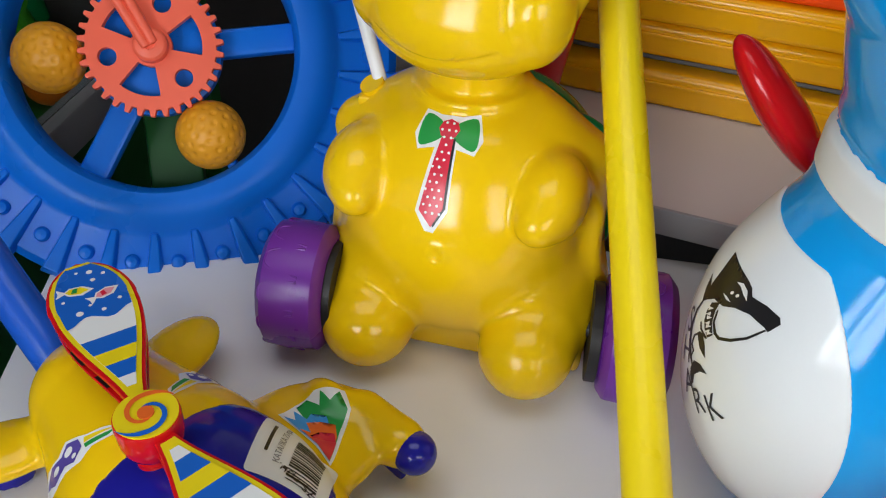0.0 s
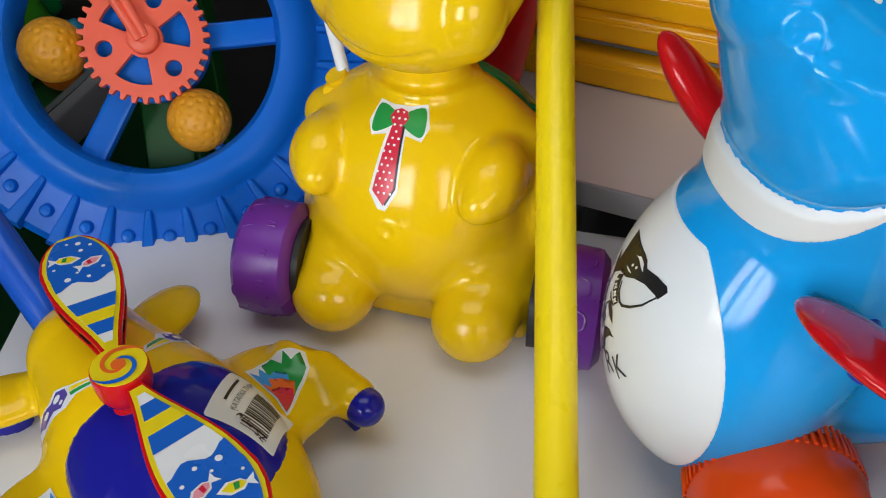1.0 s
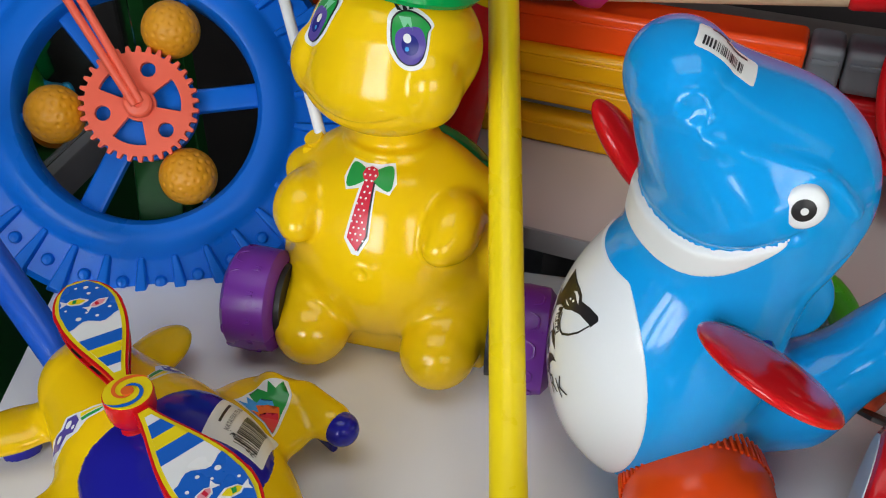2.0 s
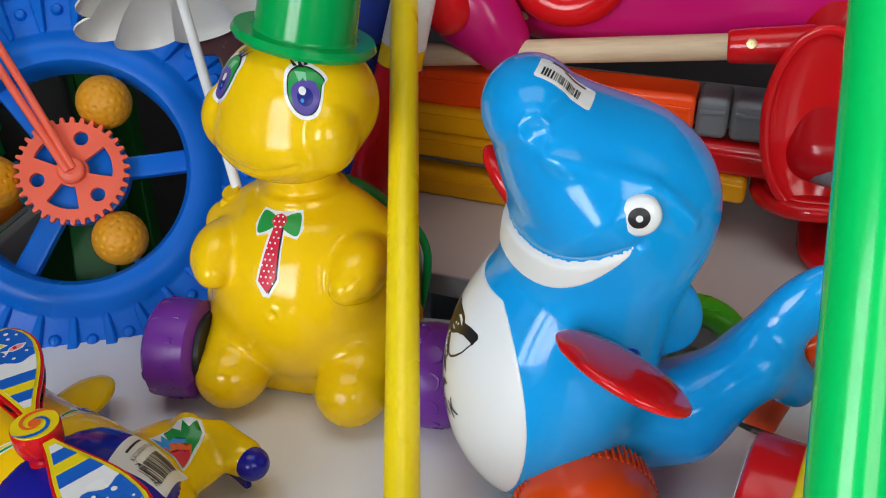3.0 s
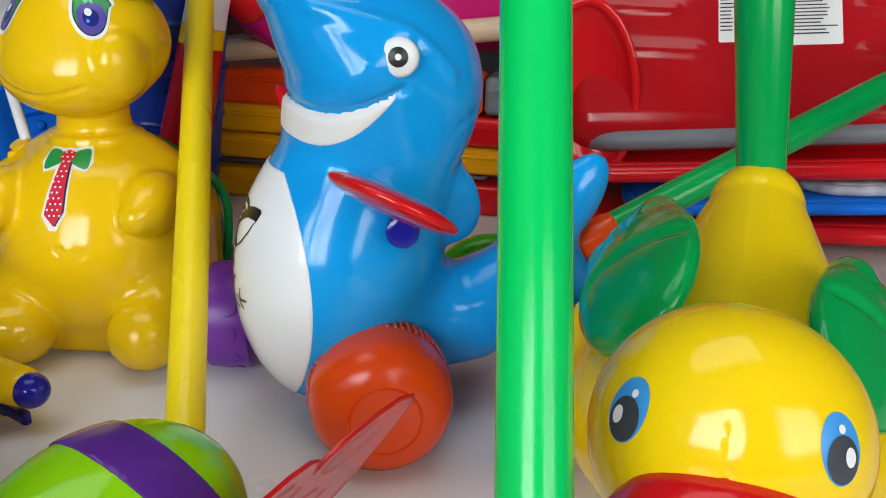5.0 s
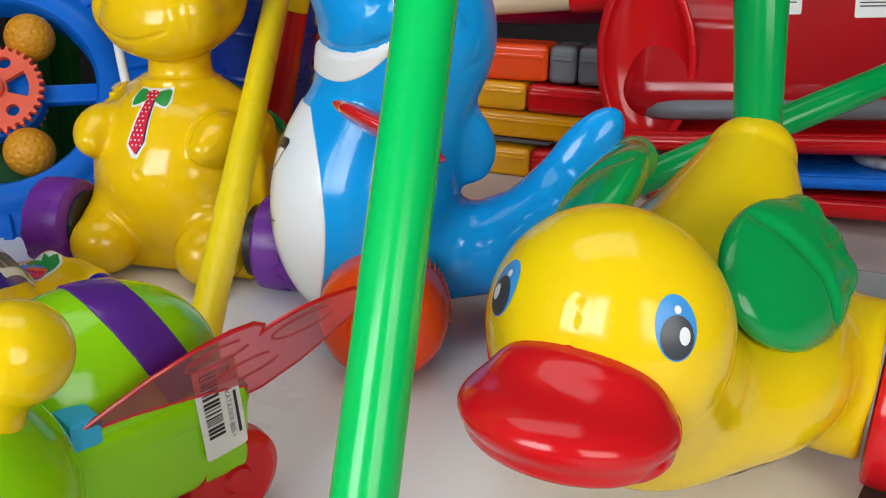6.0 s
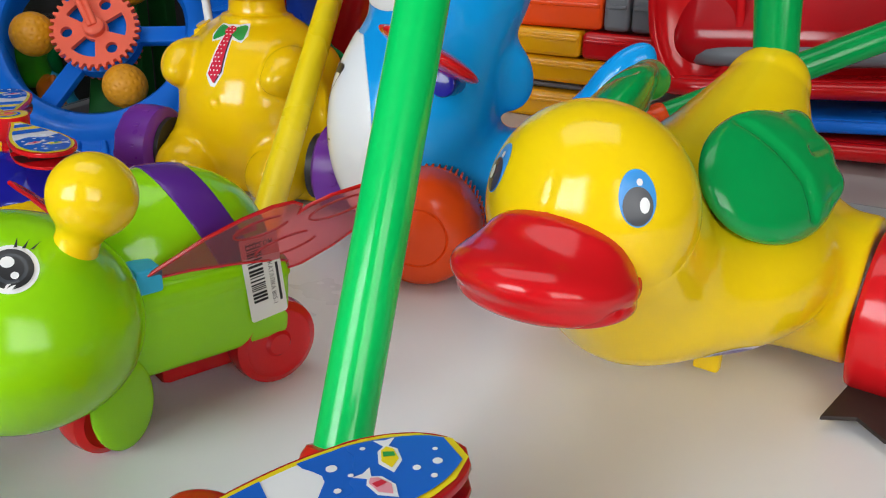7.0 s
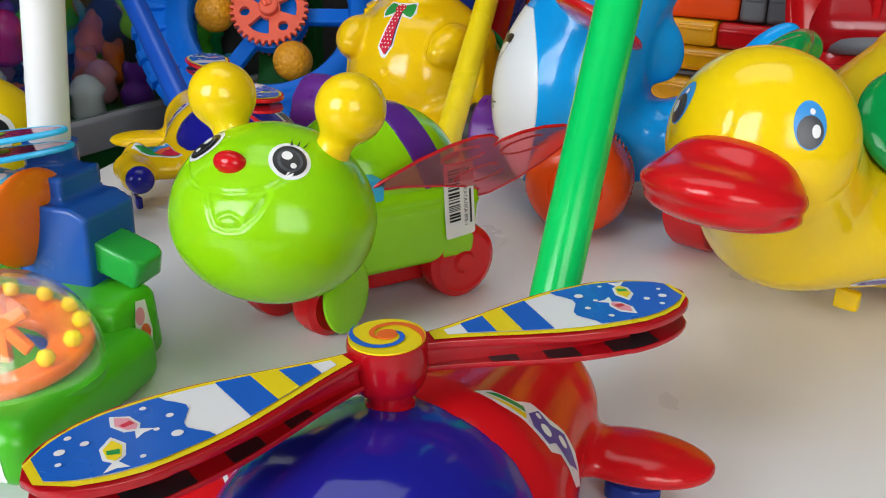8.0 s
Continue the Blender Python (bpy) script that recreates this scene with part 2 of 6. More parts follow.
def smin(k, *ds):
    out = ds[0]
    for d in ds[1:]:
        h = np.clip(0.5 + 0.5 * (d - out) / k, 0, 1)
        out = d * (1 - h) + out * h - k * h * (1 - h)
    return out


def smax(k, a, b):
    return -smin(k, -a, -b)


def path_dist(P, pts):
    return np.min([cap(P, pts[i], pts[i + 1], 0.0) for i in range(len(pts) - 1)], axis=0)


def groove(P, pts, width, depth):
    return depth * np.exp(-(path_dist(P, pts) / width) ** 2)


def blob(fn, lo, hi, h, fit=2):
    """The closed surface of a distance field, as a grid of quads drawn onto it."""
    ax = [np.arange(lo[i], hi[i] + h, h) for i in range(3)]
    sh = tuple(len(a) for a in ax)
    G = np.stack(np.meshgrid(*ax, indexing="ij"), -1).reshape(-1, 3)
    V = fn(G).reshape(sh)
    S = V < 0
    corner = [(i, j, k) for i in (0, 1) for j in (0, 1) for k in (0, 1)]
    cut = lambda A, c: A[c[0]:sh[0] - 1 + c[0], c[1]:sh[1] - 1 + c[1], c[2]:sh[2] - 1 + c[2]]
    cnt = sum(cut(S, c).astype(int) for c in corner)
    act = (cnt > 0) & (cnt < 8)
    cells = np.argwhere(act)
    idx = -np.ones(act.shape, int)
    idx[act] = np.arange(len(cells))
    vals = np.stack([cut(V, c)[act] for c in corner], 1)
    pos, num = np.zeros((len(cells), 3)), np.zeros(len(cells))
    for i in range(8):
        for j in range(i + 1, 8):
            ci, cj = np.array(corner[i], float), np.array(corner[j], float)
            if abs(ci - cj).sum() != 1:
                continue
            va, vb = vals[:, i], vals[:, j]
            m = (va < 0) != (vb < 0)
            t = np.where(m, va / np.where(m, va - vb, 1), 0)
            pos += np.where(m[:, None], ci + t[:, None] * (cj - ci), 0)
            num += m
    p = (cells + pos / num[:, None]) * h + np.array([a[0] for a in ax])
    for _ in range(fit):
        e = h * 0.2
        g = np.stack([(fn(p + e * np.eye(3)[i]) - fn(p - e * np.eye(3)[i])) / (2 * e) for i in range(3)], 1)
        d = np.clip(fn(p), -h * 0.5, h * 0.5)
        p = p - d[:, None] * g / np.maximum((g * g).sum(1), 0.3)[:, None]
    quads = []
    for a in range(3):
        b, c = (a + 1) % 3, (a + 2) % 3
        lo_, hi_ = [slice(None)] * 3, [slice(None)] * 3
        lo_[a], hi_[a] = slice(0, -1), slice(1, None)
        ch = S[tuple(lo_)] != S[tuple(hi_)]
        E = np.argwhere(ch)
        E = E[(E[:, b] > 0) & (E[:, c] > 0) & (E[:, b] < sh[b] - 1) & (E[:, c] < sh[c] - 1)]
        inside = S[tuple(E.T)]
        def cell(db, dc):
            q = E.copy()
            q[:, b] -= db
            q[:, c] -= dc
            return idx[tuple(q.T)]
        Q = np.stack([cell(1, 1), cell(0, 1), cell(0, 0), cell(1, 0)], 1)
        Q[~inside] = Q[~inside][:, ::-1]
        quads.append(Q)
    quads = np.concatenate(quads)
    for _ in range(0 if fit else 4):
        acc, cnt = np.zeros_like(p), np.zeros(len(p))
        for i in range(4):
            for j in (i - 1, (i + 1) % 4):
                np.add.at(acc, quads[:, i], p[quads[:, j]])
                np.add.at(cnt, quads[:, i], 1)
        p = 0.5 * p + 0.5 * acc / np.maximum(cnt, 1)[:, None]
    return p, quads


def dropped(pts, way, fn, off):
    """Points moved along way until they lie off metres outside the surface."""
    p, w = np.array(pts, float), np.array(way, float)
    for _ in range(45):
        p = p + np.clip(fn(p) - off, -0.006, 0.006)[:, None] * 0.85 * w
    return p


def laid(pts, way, fn):
    """A line of points moved onto a surface along way, from outside."""
    w = Vector(way).normalized()
    return [tuple(p) for p in dropped([Vector(p) - w * 0.03 for p in pts], w, fn, 0.0)]


def fine(geo, step):
    """Splits the long edges of a flat fill, so that it can lie on a curved surface."""
    bm = bmesh.new()
    vs = [bm.verts.new(p) for p in geo[0]]
    for q in geo[1]:
        try:
            bm.faces.new([vs[i] for i in q])
        except ValueError:
            pass
    bmesh.ops.triangulate(bm, faces=list(bm.faces))
    for _ in range(5):
        long = [e for e in bm.edges if e.calc_length() > step]
        if not long:
            break
        bmesh.ops.subdivide_edges(bm, edges=long, cuts=1)
        bmesh.ops.triangulate(bm, faces=[f for f in bm.faces if len(f.verts) > 3])
    return geo_of(bm)


def curved(loop, n=4):
    """A closed loop rounded off between its corners."""
    out, k = [], len(loop)
    for i in range(k):
        a, b, c, d = (Vector(loop[(i + j) % k]) for j in (-1, 0, 1, 2))
        for j in range(n):
            t = j / n
            p = 0.5 * (2 * b + (c - a) * t + (2 * a - 5 * b + 4 * c - d) * t * t + (3 * b - a - 3 * c + d) * t ** 3)
            out.append((p.x, p.y))
    return out


def flat(loop, z=0.0):
    bm = bmesh.new()
    bm.faces.new([bm.verts.new((x, y, z)) for x, y in loop])
    bmesh.ops.triangulate(bm, faces=list(bm.faces))
    return geo_of(bm)


def stuck(name, geo, mat, parent, o, U, V, fn, off=0.0004, step=0.004, reach=0.03, label=""):
    """A sticker: a flat shape in u, v laid onto a moulded surface, from the plane at o spanned by U and V."""
    U, V = Vector(U).normalized(), Vector(V).normalized()
    N = U.cross(V).normalized()
    V = N.cross(U)
    g = fine(geo, step)
    pts = [Vector(o) + U * p[0] + V * p[1] + N * reach for p in g[0]]
    return part(name, (dropped(pts, -N, fn, off), g[1]), mat, parent, label, sharp=0)


def lettering(text, size):
    cu = bpy.data.curves.new("lettering", "FONT")
    cu.body, cu.size, cu.align_x, cu.align_y = text, size, "CENTER", "CENTER"
    cu.resolution_u = 3
    ob = new("lettering", cu)
    me = bpy.data.meshes.new_from_object(ob.evaluated_get(bpy.context.evaluated_depsgraph_get()))
    out = [tuple(v.co) for v in me.vertices], [tuple(p.vertices) for p in me.polygons]
    bpy.data.objects.remove(ob)
    bpy.data.meshes.remove(me)
    bpy.data.curves.remove(cu)
    return out


def rect(x0, x1, y0, y1):
    return [(x0, y0), (x1, y0), (x1, y1), (x0, y1)]


def rounded(x0, x1, y0, y1, r, n=6):
    out = []
    for cx, cy, a in ((x1 - r, y1 - r, 0), (x0 + r, y1 - r, 90), (x0 + r, y0 + r, 180), (x1 - r, y0 + r, 270)):
        out += [(cx + r * math.cos(radians(a + 90 * i / n)), cy + r * math.sin(radians(a + 90 * i / n))) for i in range(n + 1)]
    return out


def barcode(x0, x1, y0, y1, seed, n=22):
    rng = random.Random(seed)
    w, x, geos = (x1 - x0) / n, x0, []
    while x < x1 - w:
        k = w * rng.choice((0.35, 0.55, 0.9))
        geos.append(flat(rect(x, x + k, y0, y1)))
        x += k + w * rng.choice((0.3, 0.5, 0.8))
    return join(*geos)


def price_label(parent, o, U, V, fn, w, h, lines, seed, reach=0.03):
    """A paper price label with a barcode; lines: (text, size, x, y, turn) or (None, length, x, y) for words drawn as bars."""
    lab = stuck("price_label", flat(rounded(-w / 2, w / 2, -h / 2, h / 2, 0.002)), PAPER, parent, o, U, V, fn, 0.0003, 0.003, reach, "white paper price label with a barcode")
    for text, size, x, y, *spin in lines:
        geo = moved(lettering(text, size), pose(x, y, 0, 0, 0, spin[0] if spin else 0)) if text else flat(rect(x - size / 2, x + size / 2, y - 0.0008, y + 0.0008))
        stuck("print", geo, INK, lab, o, U, V, fn, 0.0006, 0.004, reach)
    bars = stuck("barcode", barcode(-w * 0.42, w * 0.3, -h * 0.36, h * 0.02, seed), INK, lab, o, U, V, fn, 0.0006, 0.004, reach)
    tagged(bars, kind="stuff")
    return lab


# ---- room ----
def slab(name, x0, x1, y0, y1, z0, z1, mat, label, category, bevel=0.0):
    return solid(name, box(x0, x1, y0, y1, z0, z1, bevel), mat, label, category, kind="structure")


slab("floor", -2.5, 2.9, -2.0, 2.0, -0.85, -0.75, FLOOR, "grey tiled shop floor", "floor")
# Unseen ceiling and side walls, coloured dark to hold down reflected fill.
slab("ceiling", -2.5, 2.9, -2.0, 2.0, 1.95, 2.05, LOW_BOUNCE, "unseen ceiling, dark to cut bounce light", "ceiling")
slab("wall_north", -2.5, 2.9, 1.3, 1.4, -0.75, 1.95, SHADE_DARK, "shop wall behind the stacked goods, coloured dark for shade", "wall")
slab("wall_west", -2.6, -2.5, -2.0, 2.0, -0.75, 1.95, LOW_BOUNCE, "unseen side wall, painted dark to cut bounce light", "wall")
slab("wall_east", 2.9, 3.0, -2.0, 2.0, -0.75, 1.95, LOW_BOUNCE, "unseen side wall, painted dark to cut bounce light", "wall")
# window wall behind the camera: piers, sill band and head band round two openings; dark to cut bounce
for x0, x1 in ((-2.5, -2.1), (-0.4, 0.6), (2.1, 2.9)):
    slab("wall_south", x0, x1, -2.0, -1.9, -0.75, 1.95, LOW_BOUNCE, "painted pier beside the shop window", "wall")
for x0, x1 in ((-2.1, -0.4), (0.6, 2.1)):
    slab("wall_south", x0, x1, -2.0, -1.9, -0.75, 0.3, LOW_BOUNCE, "painted wall below the shop window", "wall")
    slab("wall_south", x0, x1, -2.0, -1.9, 1.6, 1.95, LOW_BOUNCE, "painted wall above the shop window", "wall")


def window(x0, x1):
    w = thing("window_1", "white-framed shop window with glazing bars", "window", kind="structure")
    for k in range(4):
        x = x0 + (x1 - x0) * k / 3
        part("mullion", box(x - 0.03, x + 0.03, -1.84, -1.8, 0.3, 1.6, 0.004), WHTM, w)
    for z in (0.3, 1.15, 1.6):
        part("glazing_bar", box(x0, x1, -1.845, -1.805, z - 0.03, z + 0.03, 0.004), WHTM, w)


window(-2.1, -0.4)
window(0.6, 2.1)


# display table: a board with a slanting back edge, on legs
def display_table():
    t = thing("display_table", "white laminate display table holding the push toys", "table")
    top = plate([[(-0.25, -0.75), (1.3, -0.75), (1.3, 0.345), (0.6, 0.448), (0.146, 0.512), (-0.16, 0.555), (-0.275, 0.46), (-0.25, 0.2)]], 0.022, 0.002)
    part("tabletop", moved(top, Matrix.Translation((0, 0, -0.022))), TABLE, t)
    for x, y in ((-0.2, -0.68), (1.2, -0.68), (1.2, 0.28), (0.0, 0.45)):
        part("leg", box(x - 0.025, x + 0.025, y - 0.025, y + 0.025, -0.75, -0.022, 0.003), GREY, t)


display_table()

# back shelf, turned against the table
BG = pose(0.33, 0.62, 0.045, 0, 0, -20)


def back_shelf():
    s = thing("back_shelf", "cream laminate shelf carrying stacked shovels", "shelf", BG)
    part("board", box(-0.42, 1.3, -0.165, 0.45, -0.02, 0.0, 0.002), SHELF, s)
    part("edge_band", box(-0.42, 1.3, -0.1685, -0.165, -0.021, 0.0005, 0.001), EDGE, s, "grey plastic edge band")
    for x in (-0.3, 0.4, 1.2):
        part("bracket", box(x - 0.02, x + 0.02, 0.1, 0.4, -0.795, -0.02, 0.003), GREY, s)


back_shelf()


# ---- turtle push toy ----
def turtle():
    t = thing("turtle_push_toy", "yellow plastic turtle push toy with green hat and purple wheels", "toy", pose(0.003, 0.402, 0, 0, 0, -12))
    smile = [(x, y, z + 0.0075) for x, y, z in ((-0.034, 0.012, 0.205), (-0.02, -0.004, 0.196), (-0.01, -0.008, 0.1925), (0, -0.009, 0.1915), (0.01, -0.008, 0.1925), (0.02, -0.004, 0.196), (0.034, 0.012, 0.205))]

    def body(P):
        Q, T = P.copy(), P.copy()
        Q[:, 0] = np.abs(Q[:, 0])
        T[:, 0] = np.abs(T[:, 0] - 0.005)
        d = smin(0.025, ell(P, (0.001, 0.044, 0.080), (0.0765, 0.068, 0.080)), ell(P, (0, 0.056, 0.122), (0.060, 0.046, 0.043)))
        # sloping shoulders, stub arms with a small round paw
        d = smin(0.014, d, cap(Q, (0.030, 0.058, 0.146), (0.066, 0.056, 0.124), 0.018, 0.019))
        d = smin(0.005, d, ell(Q, (0.0545, 0.016, 0.121), (0.0220, 0.032, 0.0235), (8, 0, 0)))
        d = smin(0.010, d, ell(Q, (0.051, -0.012, 0.117), (0.0085, 0.0080, 0.0085)))
        # thighs and feet
        d = smin(0.016, d, cap(T, (0.055, 0.040, 0.046), (0.052, 0.002, 0.036), 0.034, 0.029))
        d = smin(0.004, d, ell(T, (0.049, -0.014, 0.0305), (0.0285, 0.0315, 0.0275)))
        # flat rear half with straight sides down to the table
        arch = np.linalg.norm(np.column_stack((np.maximum(np.abs(P[:, 0] - 0.003) - 0.046, 0), np.maximum(P[:, 2] - 0.095, 0))), axis=1) - 0.037
        slab_ = smax(0.006, arch, np.abs(P[:, 1] - 0.055) - 0.026)
        d = smin(0.010, d, slab_)
        foot_plate = smax(0.005, np.abs(P[:, 0] - 0.003) - 0.083, smax(0.012, np.abs(P[:, 1] - 0.04) - 0.042, np.abs(P[:, 2] - 0.026) - 0.024))
        d = smin(0.006, d, foot_plate)
        # neck and collar ring
        d = smin(0.008, d, cap(P, (0, 0.055, 0.145), (0, 0.055, 0.19), 0.029, 0.0255))
        d = smin(0.003, d, smax(0.003, np.linalg.norm(P[:, :2] - np.array((0, 0.055)), axis=1) - 0.0345, np.abs(P[:, 2] - 0.1635) - 0.0035))
        d = np.maximum(d, 0.004 - P[:, 2])
        r = np.linalg.norm(P - np.array((-0.001, -0.023, 0.096)), axis=1)
        return d + 0.0026 * np.exp(-(r / 0.0028) ** 2) - 0.0012 * np.exp(-((r - 0.0052) / 0.0018) ** 2)

    part("body", blob(body, (-0.1, -0.06, -0.004), (0.1, 0.13, 0.2), 0.0023), YEL, t, sharp=0)

    smile_on = []

    def head(P):
        Q = P.copy()
        Q[:, 0] = np.abs(Q[:, 0])
        d = ell(P, (0, 0.056, 0.234), (0.060, 0.054, 0.0485))
        d = smin(0.012, d, ell(P, (0, 0.034, 0.214), (0.055, 0.041, 0.033)))
        d = smin(0.0035, d, ell(Q, (0.0435, 0.030, 0.222), (0.0180, 0.023, 0.026)))
        d = smin(0.006, d, cap(P, (0, 0.055, 0.168), (0, 0.055, 0.19), 0.0245))
        return d + (groove(P, smile_on, 0.0016, 0.0024) if smile_on else 0)

    smile_on = laid(smile, (0, 0.94, 0.34), head)
    hd = part("head", blob(head, (-0.068, -0.03, 0.164), (0.070, 0.12, 0.290), 0.0017), YEL, t, "round yellow head with a moulded smile", sharp=0)
    hd.matrix_basis = Matrix.Translation((0.002, 0.055, 0)) @ pose(0, 0, 0, 0, 0, -14) @ Matrix.Translation((0, -0.055, 0))
    # eyes
    for s in (-1, 1):
        o = Vector((s * 0.035, 0.018, 0.2580))
        N = Vector((s * 0.72, -0.7, 0.26))
        U = Vector((0, 0, 1)).cross(N).normalized()
        V = N.cross(U)
        # almond outline with a point towards the temple
        almond = [(-0.0125, 0.0090), (-0.0095, 0.0150), (-0.0030, 0.0185), (0.0050, 0.0175), (0.0125, 0.0120), (0.0160, 0.0060), (0.0130, 0.0020), (0.0100, -0.0080), (0.0065, -0.0150), (0.0010, -0.0190), (-0.0055, -0.0185), (-0.0110, -0.0130), (-0.0142, -0.0030)]
        turn_ = lambda q, f=1.0, dx=0.0, dy=0.0: flat(curved([(s * (x * f + dx), y * f + dy) for x, y in (q if s > 0 else q[::-1])]) if len(q) > 5 else [(s * x, y) for x, y in (q if s > 0 else q[::-1])])
        dot = lambda a, b, cx=0, cy=0: flat(circle(a, 28, s * cx, cy, b))
        eye = stuck("eye", turn_(almond), S_WHT, hd, o, U, V, head, 0.0003, 0.003, label="printed eye with green lid and lashes")
        stuck("eye_outline", turn_(almond, 0.86), INK, eye, o, U, V, head, 0.0005, 0.003)
        stuck("lid", turn_(almond, 0.80), S_GRN, eye, o, U, V, head, 0.0007, 0.003)
        stuck("lid_light", turn_([(-0.005, 0.013), (0.002, 0.0115), (0.0015, 0.004), (-0.0005, 0.0085), (-0.0035, 0.0055)]), S_MINT, eye, o, U, V, head, 0.0009, 0.003)
        stuck("iris", turn_([(-0.0095, 0.0010), (-0.0060, 0.0055), (0.0, 0.0065), (0.0070, 0.0045), (0.0085, -0.0045), (0.0050, -0.0120), (0.0, -0.0155), (-0.0055, -0.0145), (-0.0095, -0.0085)]), S_VIO, eye, o, U, V, head, 0.0009, 0.003)
        stuck("pupil", dot(0.0052, 0.0062, -0.0012, -0.0040), S_NAVY, eye, o, U, V, head, 0.0011, 0.003)
        stuck("highlight", dot(0.0024, 0.0028, -0.0025, 0.0), S_WHT, eye, o, U, V, head, 0.0013, 0.003)
        stuck("highlight", dot(0.0012, 0.0014, -0.0035, -0.0062), S_SKY, eye, o, U, V, head, 0.0013, 0.003)
        for k in (-1, 0, 1):
            stuck("lash", turn_([(k * 0.0035 - 0.0015, 0.0160), (k * 0.0055 - 0.0012, 0.0225), (k * 0.0035 + 0.0013, 0.0160)]), INK, eye, o, U, V, head, 0.0009, 0.003)
    # tie sticker on the chest
    o, U, V = (-0.003, -0.012, 0.150), (1, 0, 0), (0, 0.66, 0.75)
    bow = [(-0.003, 0.019), (-0.0125, 0.0235), (-0.0150, 0.012), (-0.0125, 0.007), (-0.003, 0.012)]
    tie = [(-0.003, 0.012), (0.003, 0.012), (0.0035, -0.022), (-0.0015, -0.0315), (-0.0085, -0.024)]
    backing = [[(0, 0.0235), (-0.005, 0.0235), (-0.0135, 0.026), (-0.0172, 0.013), (-0.0142, 0.005), (0, 0.008)], [(0, 0.008), (0.0142, 0.005), (0.0172, 0.013), (0.0135, 0.026), (0.005, 0.0235), (0, 0.0235)],
               [(-0.0052, 0.009), (-0.0105, -0.0245), (-0.0045, -0.0335), (0.0, -0.034), (0.0058, -0.0235), (0.0052, 0.009)]]
    grow = lambda q: [(x * 1.12, y * 1.12 + 0.002) for x, y in q]
    bow, tie = grow(bow), grow(tie)
    tk = stuck("tie_sticker", join(*[flat(grow(q)) for q in backing]), S_WHT, t, o, U, V, body, 0.0003, 0.003, label="printed red dotted tie with a green bow")
    stuck("bow_half", flat(curved(bow)), S_GRN, tk, o, U, V, body, 0.0006)
    stuck("bow_half", flat(curved([(-x, y) for x, y in bow][::-1])), S_GRN, tk, o, U, V, body, 0.0006)
    stuck("tie_shade", flat([(x + 0.0013, y) for x, y in tie]), INK, tk, o, U, V, body, 0.0006)
    stuck("tie_blade", flat(tie), S_RED, tk, o, U, V, body, 0.0008)
    stuck("tie_knot", flat(grow(circle(0.0052, 8, 0, 0.0165))), S_RED, tk, o, U, V, body, 0.0009)
    dots = []
    for r in range(13):
        for c in range(4):
            x, y = (c - 1.5) * 0.0034 + (r % 2) * 0.0017 - 0.003 * (0.012 - 0.0032 * r < 0), 0.0195 - 0.0037 * r
            w = 0.0042 if y > 0.01 else 0.0025 + (0.012 - y) * 0.08
            if abs(x + (0.0 if y > 0 else 0.0022)) < w and y > -0.029:
                dots.append(flat(grow(circle(0.0007, 8, x, y))))
    stuck("dots", join(*dots), S_WHT, tk, o, U, V, body, 0.0011)
    # shell on the back
    def shell(P):
        d = ell(P, (0.003, 0.085, 0.080), (0.082, 0.048, 0.082))
        return smax(0.003, d, 0.0805 - P[:, 1])
    part("shell", blob(shell, (-0.1, 0.07, 0.0), (0.1, 0.15, 0.21), 0.0032), GRN, t, "domed green plastic shell", sharp=0)
    rim = [(0.003 + 0.046 * (1 if math.cos(a) > 0 else -1) * min(1, abs(math.cos(a)) * 3) + 0.0415 * math.cos(a), 0.083, 0.095 + 0.0415 * math.sin(a) if a > 0 and a < math.pi else 0.095 - 0.09 * abs(math.sin(a))) for a in np.linspace(-0.7, math.pi + 0.7, 60)]
    part("shell_rim", tube(rim, 0.0036, 10), GRN, t)
    # hat
    hat = part("hat", moved(lathe([(0, 0), (0.05, 0), (0.052, 0.003), (0.05, 0.0075), (0.038, 0.007), (0.0365, 0.009), (0.0345, 0.044), (0.032, 0.048), (0, 0.049)], 64), pose(0.006, 0.066, 0.2735, -5, 11, 0)), GRN, t, "green plastic bowler hat with a flat brim")
    # wheels with petal relief
    for s, wx, wy in ((-1, -0.0905, -0.006), (1, 0.1135, 0.004)):
        w = part("wheel", moved(lathe([(0, -0.021), (0.026, -0.021), (0.028, -0.018), (0.034, -0.018), (0.039, -0.014), (0.0405, 0), (0.039, 0.016), (0.033, 0.021), (0, 0.021)], 64), pose(wx, wy, 0.0405, 0, 90, 5)), PUR, t, "purple plastic wheel with moulded petals")
        for k in range(12):
            a0 = 2 * math.pi * k / 12
            rib = []
            for i in range(13):
                q = -1 + 2 * i / 12
                a = a0 + q * 0.23
                x = wx - s * 0.010 + s * 0.022 * (1 - q ** 4)
                rib.append((x, wy + 0.0392 * math.cos(a), 0.0405 + 0.0392 * math.sin(a)))
            part("petal", tube(rib, 0.0009, 6), PUR, w)
        part("hub_disc", moved(lathe([(0, -0.003), (0.030, -0.003), (0.030, 0.003), (0, 0.003)], 32), pose(wx - s * 0.0225, wy - s * 0.002, 0.0405, 0, 90, 5)), BLK, t, "black inner wheel disc")
    part("axle", tube([(-0.09, -0.006, 0.0405), (0.11, 0.004, 0.0405)], 0.005, 12), BLK, t)
    # parasol held in a clip on the shoulder
    part("clip", join(geo_of(box(-0.068, -0.046, 0.045, 0.068, 0.132, 0.149, 0.003)), moved(lathe([(0.0, 0.0), (0.0075, 0.0), (0.0075, 0.012), (0.0, 0.012)], 20), pose(-0.057, 0.057, 0.144, 20, -20, 0))), YEL, t, "yellow moulded clip")
